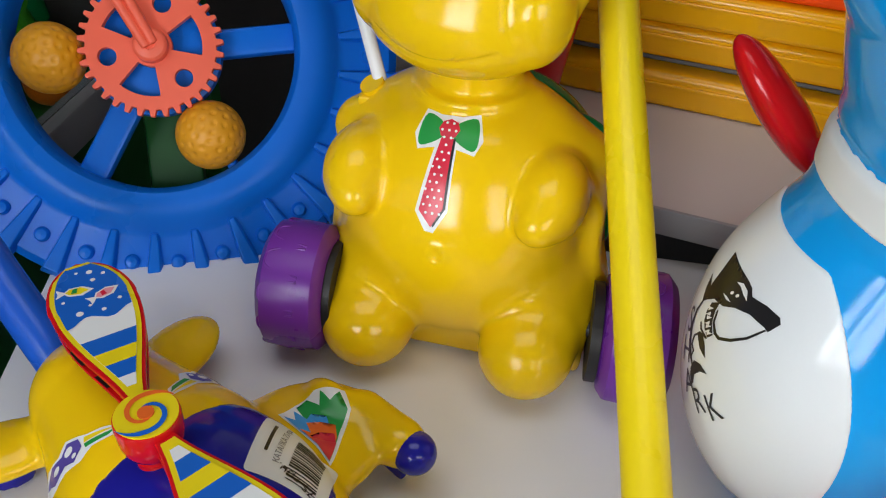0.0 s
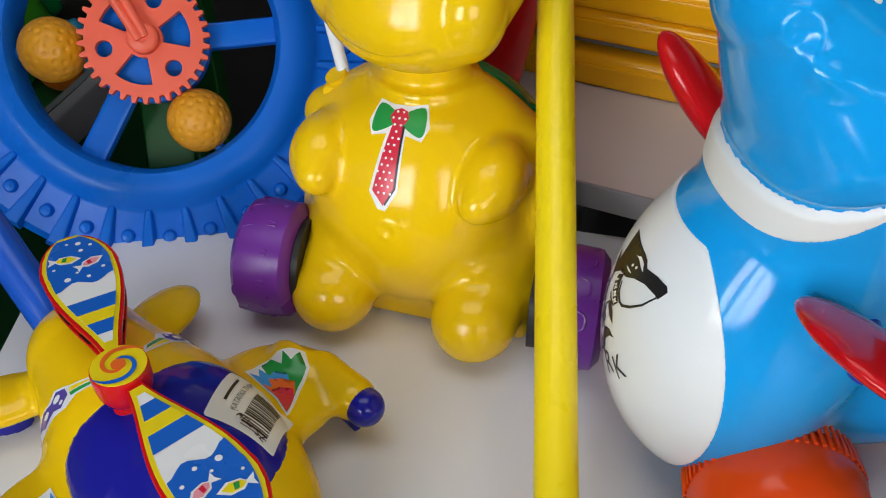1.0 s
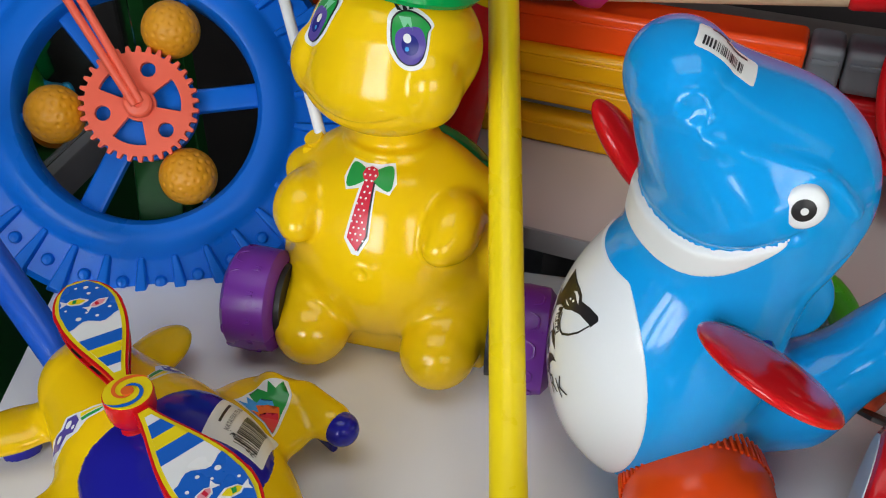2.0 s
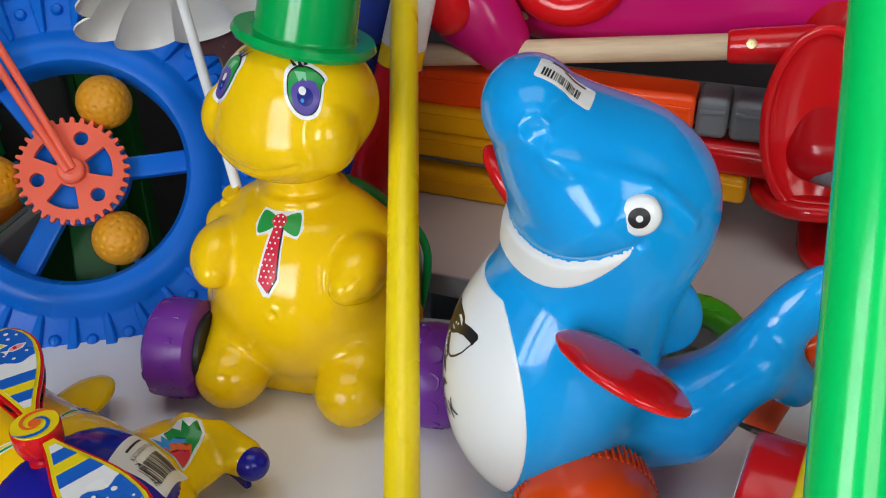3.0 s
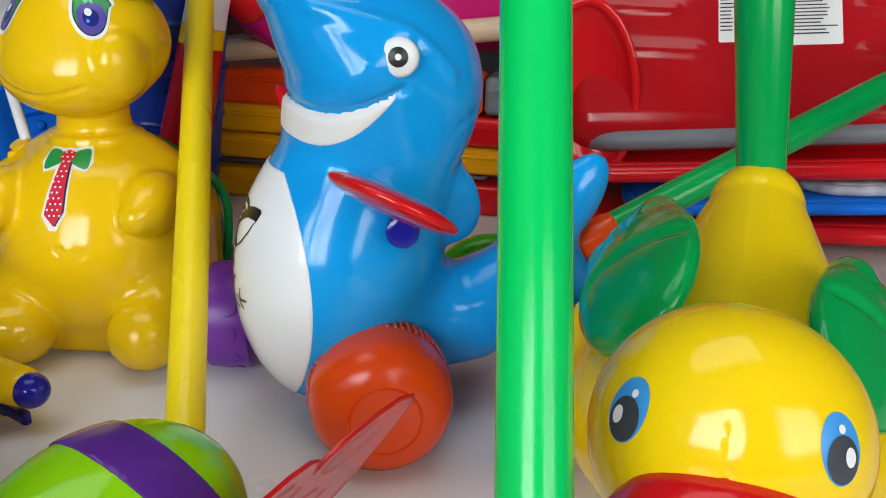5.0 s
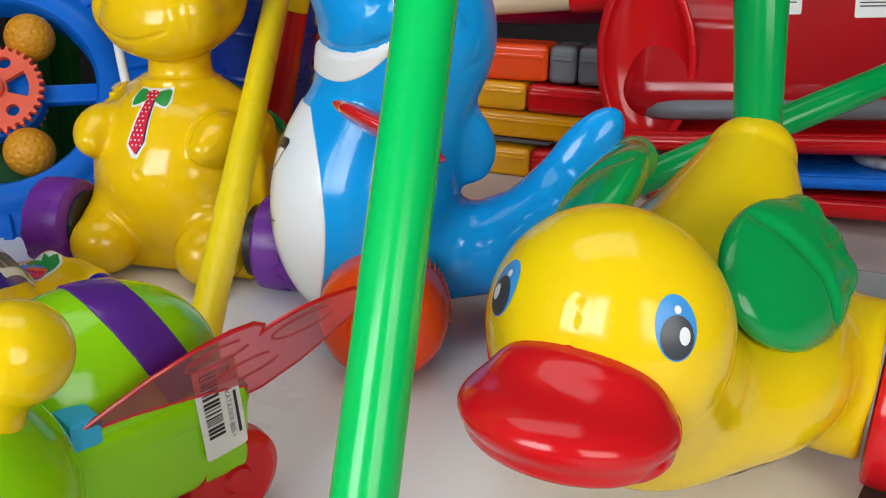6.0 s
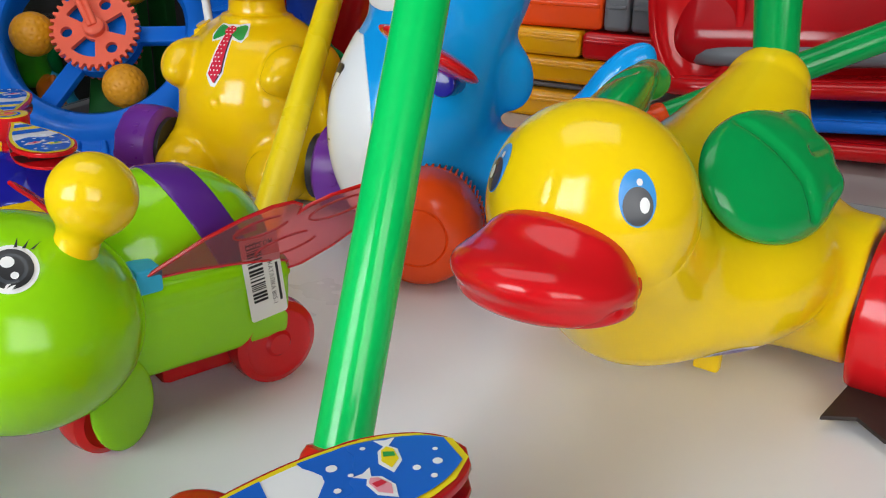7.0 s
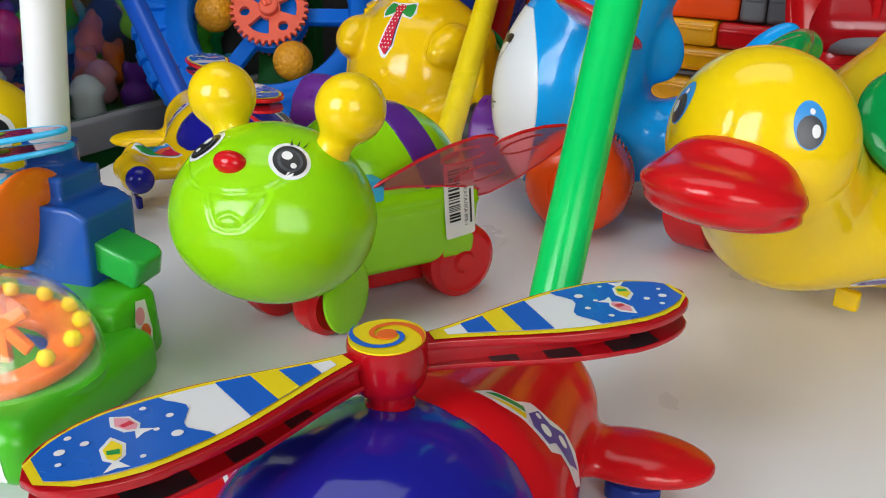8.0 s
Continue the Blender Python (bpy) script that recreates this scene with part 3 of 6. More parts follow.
    part("parasol_stick", tube([(-0.057, 0.058, 0.154), (-0.128, 0.135, 0.305)], 0.0042, 14), WHT, t, "thin white plastic stick")
    n = 96
    prof = []
    for j in range(9):
        q = j / 8
        for i in range(n):
            a = 2 * math.pi * i / n
            r = 0.088 * q * (1 - 0.17 * q * (1 - abs(math.sin(4 * a))) ** 1.6)
            prof.append((r * math.cos(a), r * math.sin(a), -0.038 * q ** 2))
    fs = ring_faces(n, 9)
    dome = ([*prof], fs)
    inner = ([(x, y, z - 0.0018) for x, y, z in prof], [q[::-1] for q in fs])
    edge = [((8 * n + i), (8 * n + (i + 1) % n), 9 * n + 8 * n + (i + 1) % n, 9 * n + 8 * n + i) for i in range(n)]
    geo = join(dome, inner)
    geo = (geo[0], geo[1] + [e[::-1] for e in edge])
    part("parasol_canopy", moved(geo, look((-0.128, 0.138, 0.311), (-0.05, 0.055, 0.158)) @ pose(0, 0, 0, 0, 0, 0)), WHTM, t, "white scalloped parasol canopy")


turtle()


# ---- shark push toy ----
def shark():
    s = thing("shark_push_toy", "blue plastic shark push toy with white belly and orange wheels", "toy", pose(0.225, 0.31, 0, 0, 0, 0))

    def mouth_u(P):
        return np.clip((P[:, 0] + 0.072) / 0.072, 0, 1)

    def upper(P):
        u = mouth_u(P)
        return 0.222 - 0.010 * np.sin(np.pi * u) + 0.009 * u

    def lower(P):
        u = mouth_u(P)
        return upper(P) - 0.021 * np.clip(np.sin(np.pi * (0.38 + 0.62 * u)), 0, 1) ** 0.7

    def body(P):
        Q = P.copy()
        Q[:, 1] = -np.abs(Q[:, 1])
        belly = ell(P, (-0.038, 0, 0.098), (0.063, 0.070, 0.088))
        neck = cap(P, (-0.022, 0, 0.13), (-0.008, 0, 0.195), 0.054, 0.054)
        skull = ell(P, (0.006, 0, 0.222), (0.052, 0.0545, 0.058))
        snout = cap(P * np.array((1, 0.68, 1)), (-0.02, 0, 0.243), (-0.053, 0, 0.284), 0.0445, 0.0280)
        bridge = ell(P, (-0.008, 0, 0.242), (0.056, 0.046, 0.040), (0, 24, 0))
        jaw = ell(P, (-0.023, 0, 0.208), (0.042, 0.052, 0.032))
        d = smin(0.03, belly, neck)
        d = smin(0.014, d, jaw)
        d = smin(0.012, d, smin(0.02, skull, bridge, snout))
        tail = smin(0.02, cap(P, (-0.01, 0, 0.062), (0.055, 0, 0.068), 0.048, 0.030), cap(P, (0.055, 0, 0.068), (0.1, 0.008, 0.1), 0.030, 0.024))
        d = smin(0.02, d, tail)
        fl = smin(0.012, ell(P, (0.124, 0.016, 0.134), (0.046, 0.014, 0.021), (0, -56, 0)), ell(P, (0.128, 0.012, 0.09), (0.03, 0.012, 0.017), (0, 55, 0)))
        d = smin(0.02, d, fl)
        fin = ell(P, (0.038, 0, 0.148), (0.03, 0.013, 0.022), (0, 68, 0))
        d = smin(0.012, d, fin)
        brow = [(-0.05, -0.05, 0.275), (-0.02, -0.052, 0.268), (0.012, -0.056, 0.262), (0.034, -0.05, 0.238)]
        d = d - 0.0026 * np.exp(-(path_dist(Q, brow) / 0.0055) ** 2)
        for k in range(3):
            g = [(0.008 + 0.004 * k, -0.06, 0.192 - 0.012 * k), (0.03, -0.052, 0.200 - 0.012 * k), (0.05, -0.03, 0.212 - 0.012 * k)]
            d = d + groove(Q, g, 0.003, 0.0016)
        for c in ((-0.056, -0.044, 0.287), (0.019, -0.056, 0.196)):
            r = np.linalg.norm(Q - np.array(c), axis=1)
            d = d + 0.002 * np.exp(-(r / 0.005) ** 2) - 0.0010 * np.exp(-((r - 0.008) / 0.003) ** 2) * (c[0] < 0)
        band = np.abs(P[:, 2] - upper(P))
        d = d + np.where(P[:, 0] < 0.004, 0.0024 * np.exp(-(band / 0.003) ** 2), 0)
        return np.maximum(d, 0.012 - P[:, 2])

    part("body", blob(body, (-0.12, -0.09, 0.0), (0.17, 0.09, 0.325), 0.0024), BLU, s, sharp=0)

    def white(P):
        d = body(P) - 0.001
        e = P[:, 0] + 0.052 + 2.4 * (P[:, 2] - 0.1) ** 2
        return smax(0.0015, smax(0.0015, d, e), P[:, 2] - 0.177)

    part("belly", blob(white, (-0.115, -0.085, 0.005), (-0.04, 0.085, 0.19), 0.0013), WHT, s, "glossy white belly shell with a printed shark", sharp=50)

    def teeth(P):
        d = body(P) - 0.0004
        return smax(0.001, smax(0.001, d, smax(0.001, P[:, 2] - upper(P), lower(P) - P[:, 2])), np.maximum(P[:, 0] + 0.001, -body(P) - 0.006))

    part("teeth", blob(teeth, (-0.09, -0.07, 0.17), (0.005, 0.07, 0.235), 0.0012), WHTM, s, "white band of teeth", sharp=50)
    # eyes, domed white with black pupil
    for k in (-1, 1):
        at = Vector(laid([(-0.001, k * 0.05, 0.249)], (0, -k, 0), body)[0])
        m = look(at, at + Vector((-0.012, k * 0.15, 0.022))) @ pose(0, 0, 0, 180, 0, 0)
        e = part("eye", moved(lathe([(0.0112, -0.006), (0.0112, 0.0), (0.0095, 0.0022), (0.0055, 0.0034), (0, 0.0038)], 40), m), WHT, s, "white domed eye with black pupil")
        part("pupil", moved(lathe([(0.0056, 0.0025), (0.0056, 0.0038), (0.003, 0.0045), (0, 0.0046)], 32), m @ pose(0.0008, 0, 0)), INK, e)
        part("highlight", moved(lathe([(0.0018, 0.0042), (0.0018, 0.005), (0, 0.0051)], 20), m @ pose(0.0008, 0, 0)), S_WHT, e)
    # side fins
    for k in (-1, 1):
        def fin(P, k=k):
            Q = P.copy()
            Q[:, 1] = Q[:, 1] * -k
            if k > 0:
                # the far fin is cranked further up on its pivot
                return ell(P, (-0.041, 0.128, 0.164), (0.050, 0.03, 0.0125), (0, 50, -6))
            d = ell(Q, (-0.0075, -0.094, 0.175), (0.038, 0.040, 0.0075), (2, 30, 34))
            notch = np.linalg.norm(Q - np.array((-0.043, -0.106, 0.201)), axis=1) - 0.009
            return smax(0.006, d, -notch)
        part("fin", blob(fin, (-0.07 if k < 0 else -0.115, -0.155 if k < 0 else 0.085, 0.12 if k < 0 else 0.10), (0.06 if k < 0 else 0.02, -0.03 if k < 0 else 0.175, 0.25), 0.0022), RED, s, "glossy red side fin", sharp=0)
        part("fin_pin", tube([(0.004, k * 0.045, 0.148), (0.0, -0.075, 0.152) if k < 0 else (-0.018, 0.112, 0.142)], 0.010, 16), NAVY, s, "dark blue fin pivot")
    # wheels
    for k in (-1, 1):
        w = part("wheel", moved(lathe([(0, -0.025), (0.03, -0.025), (0.038, -0.023), (0.042, -0.018), (0.0445, -0.004), (0.0435, 0.010), (0.0405, 0.019), (0.0345, 0.0255), (0.0265, 0.0290), (0.0225, 0.0300), (0.0215, 0.0290), (0.0205, 0.0303), (0.0100, 0.0315), (0, 0.0318)], 72), pose(-0.012, k * 0.073, 0.0445, -90 * k, 0, 0)), ORG, s, "orange ribbed plastic wheel")
        for i in range(60):
            a = 2 * math.pi * i / 60
            part("rib", tube([(-0.012 + 0.0435 * math.cos(a), k * 0.05, 0.0445 + 0.0435 * math.sin(a)), (-0.012 + 0.0445 * math.cos(a), k * 0.066, 0.0445 + 0.0445 * math.sin(a))], 0.0011, 5, caps=False), ORG, w)
    part("axle", tube([(-0.012, -0.06, 0.0445), (-0.012, 0.06, 0.0445)], 0.005, 12), BLK, s)
    # printed shark figure and word on the belly
    o, N = Vector((-0.095, -0.022, 0.12)), Vector((-0.93, -0.35, 0.1))
    U = Vector((0, 0, 1)).cross(N).normalized()
    V = N.cross(U)
    st = lambda name, loop, mat, off, par: stuck(name, flat(loop), mat, par, o, U, V, white, off, 0.003)
    # the figure is drawn in a slanted grid of its own
    grid = lambda x, y: (-0.0578 + 1.004e-4 * x + 4.36e-5 * y, 0.01767 + 8.58e-5 * x - 7.07e-5 * y)

    def drawn(name, loop, mat, off, par):
        pts = [grid(x, y) for x, y in loop]
        area2 = sum(p[0] * q[1] - q[0] * p[1] for p, q in zip(pts, pts[1:] + pts[:1]))
        return st(name, pts if area2 > 0 else pts[::-1], mat, off, par)

    def stroke(line, w):
        a, b = [], []
        for i, p in enumerate(line):
            q, r = line[max(i - 1, 0)], line[min(i + 1, len(line) - 1)]
            n = Vector((q[1] - r[1], r[0] - q[0])).normalized() * (w * (0.4 + 0.6 * math.sin(math.pi * (i + 0.5) / len(line))))
            a.append((p[0] + n.x, p[1] + n.y)), b.append((p[0] - n.x, p[1] - n.y))
        return a + b[::-1]

    fig = drawn("printed_figure", [(190, 230), (225, 170), (268, 70), (272, 205), (350, 215), (400, 225), (425, 265), (435, 310), (500, 360), (550, 420), (555, 455), (515, 492), (500, 465), (440, 400), (370, 365), (305, 355), (295, 325), (240, 315), (190, 320), (180, 260)], INK, 0.0003, s)
    tagged(fig, "black printed shark figure")
    drawn("figure_mouth", [(205, 380), (230, 335), (285, 335), (265, 380), (258, 440), (272, 510), (240, 525), (212, 480), (200, 430)], INK, 0.0003, fig)
    drawn("figure_brow", [(350, 230), (385, 240), (412, 280), (418, 332), (398, 300), (375, 255)], S_WHT, 0.0006, fig)
    for x, y in ((340, 285), (370, 302)):
        drawn("figure_eye", circle(9, 10, x, y), S_WHT, 0.0006, fig)
    drawn("figure_eye", [(290, 282), (320, 305), (345, 335), (315, 318)], S_WHT, 0.0006, fig)
    for x, y, k in ((240, 365, 1), (222, 395, -1), (240, 415, 1), (225, 445, -1), (243, 462, 1), (232, 490, -1), (255, 500, 1)):
        drawn("figure_tooth", [(x - 20 * k, y - 11), (x - 20 * k, y + 11), (x + 18 * k, y)], S_WHT, 0.0006, fig)
    drawn("figure_line", stroke([(508, 482), (440, 522), (370, 533), (310, 525), (285, 500), (268, 440), (280, 375)], 9), INK, 0.0003, fig)
    drawn("figure_line", stroke([(155, 325), (112, 380), (92, 460), (95, 560), (118, 645), (140, 700)], 11), INK, 0.0003, fig)
    drawn("figure_line", stroke([(150, 328), (152, 250), (160, 185), (178, 245), (192, 318)], 8), INK, 0.0003, fig)
    drawn("figure_line", stroke([(162, 500), (205, 525), (222, 570), (230, 635), (195, 585), (165, 510)], 6), INK, 0.0003, fig)
    drawn("figure_line", stroke([(235, 530), (180, 500), (135, 520), (118, 570), (140, 605), (120, 640)], 8), INK, 0.0003, fig)
    drawn("figure_line", stroke([(175, 440), (185, 480), (230, 525)], 7), INK, 0.0003, fig)
    drawn("figure_tail", [(118, 705), (150, 660), (200, 675), (245, 727), (200, 718), (150, 742), (142, 790), (125, 803), (115, 750)], INK, 0.0003, fig)
    for ch, x, y, r in (("S", 66, 440, 28), ("H", 66, 610, 34), ("A", 99, 795, 42), ("R", 172, 898, 50), ("K", 268, 918, 54)):
        g = moved(lettering(ch, 0.0175), pose(*grid(x, y), 0, 0, 0, r))
        stuck("letter", g, INK, s, o, U, V, white, 0.0004, 0.003)
    # price label on the snout
    price_label(s, (-0.034, -0.020, 0.308), (0.78, -0.14, -0.6), (0.3, 0.8, 0.5), body, 0.034, 0.019, [(None, 0.014, 0.004, 0.006), (None, 0.01, -0.006, 0.0085)], 5)


shark()


# ---- duck push toy ----
def duck():
    d = thing("duck_push_toy", "yellow plastic duck push toy with green wings and red wheels", "toy", pose(0.381, 0.122, 0, 0, 0, -28.4))

    def body(P):
        b = ell(P, (0, 0.012, 0.082), (0.088, 0.098, 0.054))
        hub = smax(0.004, cap(P, (-0.12, 0.068, 0.060), (0.12, 0.068, 0.060), 0.046), np.abs(P[:, 0]) - 0.096)
        t = cap(P, (0, 0.055, 0.090), (0, 0.133, 0.159), 0.069, 0.0285)
        q = smin(0.03, smin(0.02, b, hub), t)
        neck = cap(P, (0, -0.06, 0.09), (0, -0.1, 0.125), 0.05, 0.046)
        q = smin(0.02, q, neck)
        seam = 0.0009 * np.exp(-(P[:, 0] / 0.0009) ** 2) * (P[:, 1] > 0.02)
        return np.maximum(q, 0.016 - P[:, 2]) + seam

    part("body", blob(body, (-0.11, -0.15, 0.0), (0.11, 0.18, 0.205), 0.003), YELB, d, sharp=0)

    def head(P):
        h = ell(P, (0, -0.107, 0.1355), (0.0525, 0.0445, 0.053))
        return h + 0.0012 * np.exp(-(P[:, 0] / 0.001) ** 2) * (P[:, 2] < 0.165) * (P[:, 1] < -0.12)

    hd = part("head", blob(head, (-0.065, -0.165, 0.08), (0.065, -0.04, 0.205), 0.0025), YELB, d, "round glossy yellow duck head", sharp=0)
    hd.location = (-0.006, 0, 0)

    line_on = []

    def beak(P):
        up = ell(P, (0, -0.151, 0.118), (0.0430, 0.043, 0.0165), (-10, 0, 0))
        root = ell(P, (0, -0.143, 0.130), (0.030, 0.020, 0.013), (-30, 0, 0))
        lowr = ell(P, (0, -0.149, 0.109), (0.0412, 0.040, 0.0115), (-8, 0, 0))
        b = smin(0.003, smin(0.016, up, root), lowr)
        return b + (groove(P, line_on, 0.0018, 0.0022) if line_on else 0)

    line = [(-0.046, -0.14, 0.120), (-0.043, -0.172, 0.110), (-0.034, -0.186, 0.106), (-0.022, -0.194, 0.104), (0, -0.2, 0.103), (0.022, -0.194, 0.104), (0.034, -0.186, 0.106), (0.043, -0.172, 0.110), (0.046, -0.14, 0.120), (0.043, -0.132, 0.128)]
    line_on = [p for q in line for p in laid([q], Vector((0, -0.12, q[2])) - Vector(q), beak)]
    part("beak", blob(beak, (-0.06, -0.215, 0.075), (0.06, -0.09, 0.165), 0.0022), RED, d, "glossy red moulded beak", sharp=0).location = (-0.004, 0, 0)
    for k in (-1, 1):
        o, N = Vector((k * 0.036, -0.136, 0.156)), Vector((k * 0.72, -0.64, 0.24))
        U = Vector((0, 0, 1)).cross(N).normalized()
        V = N.cross(U)
        oval = lambda a, b, cx=0, cy=0: flat(circle(a * 0.86, 36, cx * 0.86, cy * 0.86, b * 0.86))
        e = stuck("eye", oval(0.0096, 0.0145), S_SKY, hd, o, U, V, head, 0.0003, label="printed blue oval eye")
        stuck("pupil", oval(0.0078, 0.0098, -k * 0.0002, -0.004), S_GRY, e, o, U, V, head, 0.0006)
        stuck("highlight", oval(0.0026, 0.004, k * 0.003, -0.0035), S_WHT, e, o, U, V, head, 0.0009)
        stuck("highlight", oval(0.0016, 0.0018, 0.001, 0.008), S_WHT, e, o, U, V, head, 0.0009)
    # wings, feathered at the rear edge
    for k in (-1, 1):
        def wing(P, k=k):
            Q = P.copy()
            Q[:, 0] *= k
            rot = (0, -36, -15)
            if k < 0:  # this wing is cocked up against the tail
                Q = (Q - np.array((0.056, 0.008, 0.152))) / 1.1 + np.array((0.050, -0.010, 0.141))
            w = ell(Q, (0.050, -0.010, 0.141), (0.014, 0.057, 0.037), rot)
            for c in ((0.044, 0.030, 0.157), (0.056, 0.034, 0.143), (0.066, 0.029, 0.129)):
                w = smin(0.005, w, ell(Q, c, (0.012, 0.016, 0.0115), rot))
            g = [(0.034, -0.022, 0.170), (0.052, -0.016, 0.159), (0.066, -0.008, 0.142), (0.074, -0.008, 0.124)]
            h = [(0.062, 0.014, 0.152), (0.066, 0.038, 0.151)]
            return w + groove(Q, g, 0.0035, 0.004) + groove(Q, h, 0.003, 0.003)
        part("wing", blob(wing, (0.005 if k > 0 else -0.13, -0.09, 0.08), (0.11 if k > 0 else -0.005, 0.12, 0.22), 0.0023), GRN, d, "green moulded wing with feather grooves", sharp=0)
    # wheels with flapping feet
    for k in (-1, 1):
        w = part("wheel", moved(lathe([(0, -0.017), (0.044, -0.017), (0.0485, -0.016), (0.0505, -0.012), (0.0505, 0.013), (0.0485, 0.0165), (0.044, 0.018), (0.043, 0.0165), (0, 0.0165)], 72), pose(0.111 * k + 0.004, 0.068, 0.0505, 0, 90 * k, 0)), RED, d, "red plastic wheel with a white hub")
        part("hub_cap", moved(lathe([(0, 0.0165), (0.0425, 0.0165), (0.0425, 0.0185), (0.02, 0.0195), (0, 0.0195)], 56), pose(0.111 * k + 0.004, 0.068, 0.0505, 0, 90 * k, 0)), WHTM, w)
    for k, m in ((1, pose(0.125, 0.098, 0.012, 3, 0, 10) @ Matrix.Diagonal((1.35, 1.35, 1, 1))), (-1, pose(-0.118, 0.115, 0.072, 38, 0, 178))):
        web = [(-0.012, 0.0), (-0.026, -0.045), (-0.034, -0.072), (-0.02, -0.066), (-0.009, -0.078), (0.0, -0.068), (0.01, -0.078), (0.02, -0.066), (0.034, -0.072), (0.026, -0.045), (0.012, 0.0)]
        part("foot", moved(plate([web[::-1]], 0.003, 0.0008), m), BRN, d, "black rubber webbed foot")
    part("tab", box(0.018, 0.034, 0.006, 0.014, 0.008, 0.022, 0.002), YELB, d)
    o, N = Vector((0.058, -0.05, 0.05)), Vector((0.55, -0.75, -0.25))
    U = Vector((0, 0, 1)).cross(N).normalized()
    bs = stuck("belly_sticker", flat(circle(0.016, 24, 0, 0, 0.0055)), S_WHT, d, o, U, N.cross(U), body, 0.0004, label="small printed sticker")
    stuck("belly_print", flat(circle(0.012, 24, 0, 0, 0.0035)), S_VIO, bs, o, U, N.cross(U), body, 0.0007)
    inv = (pose(0.381, 0.122, 0, 0, 0, -28.4)).inverted()
    a, b, c = inv @ Vector((0.45, 0.247, 0.17)), inv @ Vector((0.433, 0.262, 0.35)), inv @ Vector((0.425, 0.27, 0.55))
    part("push_pole", tube([a, b], [0.0145, 0.0185], 28), GRN, d, "tapered green plastic push pole")
    part("grip", tube([b, c], [0.0195, 0.0195], 28), YELB, d, "yellow plastic grip")


duck()


# ---- caterpillar push toy ----
def caterpillar():
    M = pose(0.073, 0.044, 0, 0, 0, -42)
    F = M.inverted() @ pose(0.09, 0.01, 0, 0, 0, -28)  # head and front wheels steer across the body
    c = thing("caterpillar_push_toy", "lime green plastic caterpillar push toy with yellow feelers", "toy", M)

    def dome(P):
        return np.maximum(ell(P, (0, 0.024, 0.079), (0.043, 0.064, 0.053)), 0.06 - P[:, 2])

    part("back", blob(dome, (-0.05, -0.05, 0.06), (0.05, 0.095, 0.15), 0.0024), LIME, c, sharp=0)
    part("stripe", blob(lambda P: smax(0.0006, dome(P) - 0.0009, np.abs(P[:, 1] - 0.044 + 0.45 * (P[:, 2] - 0.1)) - 0.012), (-0.05, 0.0, 0.058), (0.05, 0.09, 0.15), 0.0013), VIO, c, "violet stripe round the back", sharp=50)

    def chassis(P):
        q = np.abs(P - np.array((0.0, 0.020, 0.056))) - np.array((0.038, 0.054, 0.019))
        q[:, 0] -= 0.06 * (P[:, 2] - 0.056)
        b = np.linalg.norm(np.maximum(q, 0), axis=1) - 0.008
        b = b - 0.0012 * np.exp(-((P[:, 2] - 0.0705) / 0.0016) ** 2)
        return b

    part("chassis", blob(chassis, (-0.06, -0.055, 0.03), (0.06, 0.1, 0.1), 0.0022), LIME, c, "lime green boxy chassis", sharp=0)
    # head, turned a little on the neck
    H = pose(0, -0.054, 0.088, 0, 0, 17)
    smile = [(-0.034, -0.026, 0.026), (-0.0223, -0.039, 0.0217), (-0.0091, -0.044, 0.0202), (0.0041, -0.0448, 0.0199), (0.0146, -0.0422, 0.0212), (0.0231, -0.0369, 0.024), (0.0276, -0.0309, 0.0274), (0.029, -0.0267, 0.0299)]
    tongue = [(-0.0081, -0.0444, 0.0198), (-0.0033, -0.0482, 0.0125), (0.0007, -0.0501, 0.0058), (0.0072, -0.05, 0.0045), (0.0143, -0.0485, 0.006), (0.0204, -0.0449, 0.0121), (0.0236, -0.0404, 0.0187), (0.0236, -0.0372, 0.0232)]
    tip = [(0.0005, -0.0499, 0.007), (0.0036, -0.0489, 0.0103), (0.0086, -0.0479, 0.0121), (0.0132, -0.0476, 0.0104), (0.0148, -0.0481, 0.0072)]

    lines_on = []

    def head(P):
        d = ell(P, (0, 0, 0.001), (0.056, 0.050, 0.0475))
        d = smin(0.02, d, ell(P, (0, -0.003, -0.009), (0.0545, 0.048, 0.040)))
        return d + (groove(P, lines_on[0], 0.0011, 0.0022) + groove(P, lines_on[1], 0.0011, 0.0022) + groove(P, lines_on[2], 0.0010, 0.0014) if lines_on else 0)

    lines_on = [[p for v in q for p in laid([v], Vector((0, 0, 0)) - Vector(v), head)] for q in (smile, tongue, tip)]
    hd = part("head", blob(head, (-0.07, -0.065, -0.065), (0.07, 0.065, 0.06), 0.0013), LIME, c, "round lime green head with a moulded grin", sharp=0)
    hd.matrix_basis = F @ H
    part("nose", blob(lambda P: ell(P, (-0.001, -0.036, 0.0345), (0.0095, 0.0075, 0.0065), (-30, 0, 0)), (-0.02, -0.05, 0.02), (0.02, -0.02, 0.045), 0.001), RED, hd, "red oval nose", sharp=0)
    for k in (-1, 1):
        o, N = Vector((k * 0.029, -0.025, 0.0385)), Vector((k * 0.62, -0.58, 0.53))
        U = Vector((0, 0, 1)).cross(N).normalized()
        V = N.cross(U)
        oval = lambda a, b, cx=0, cy=0: flat(circle(a, 32, cx, cy, b))
        e = stuck("eye", oval(0.0108, 0.0112), S_WHT, hd, o, U, V, head, 0.0003, label="printed round eye with lashes")
        stuck("pupil", oval(0.0088, 0.0092), INK, e, o, U, V, head, 0.0006)
        stuck("iris", oval(0.0066, 0.007), S_GRY, e, o, U, V, head, 0.0008)
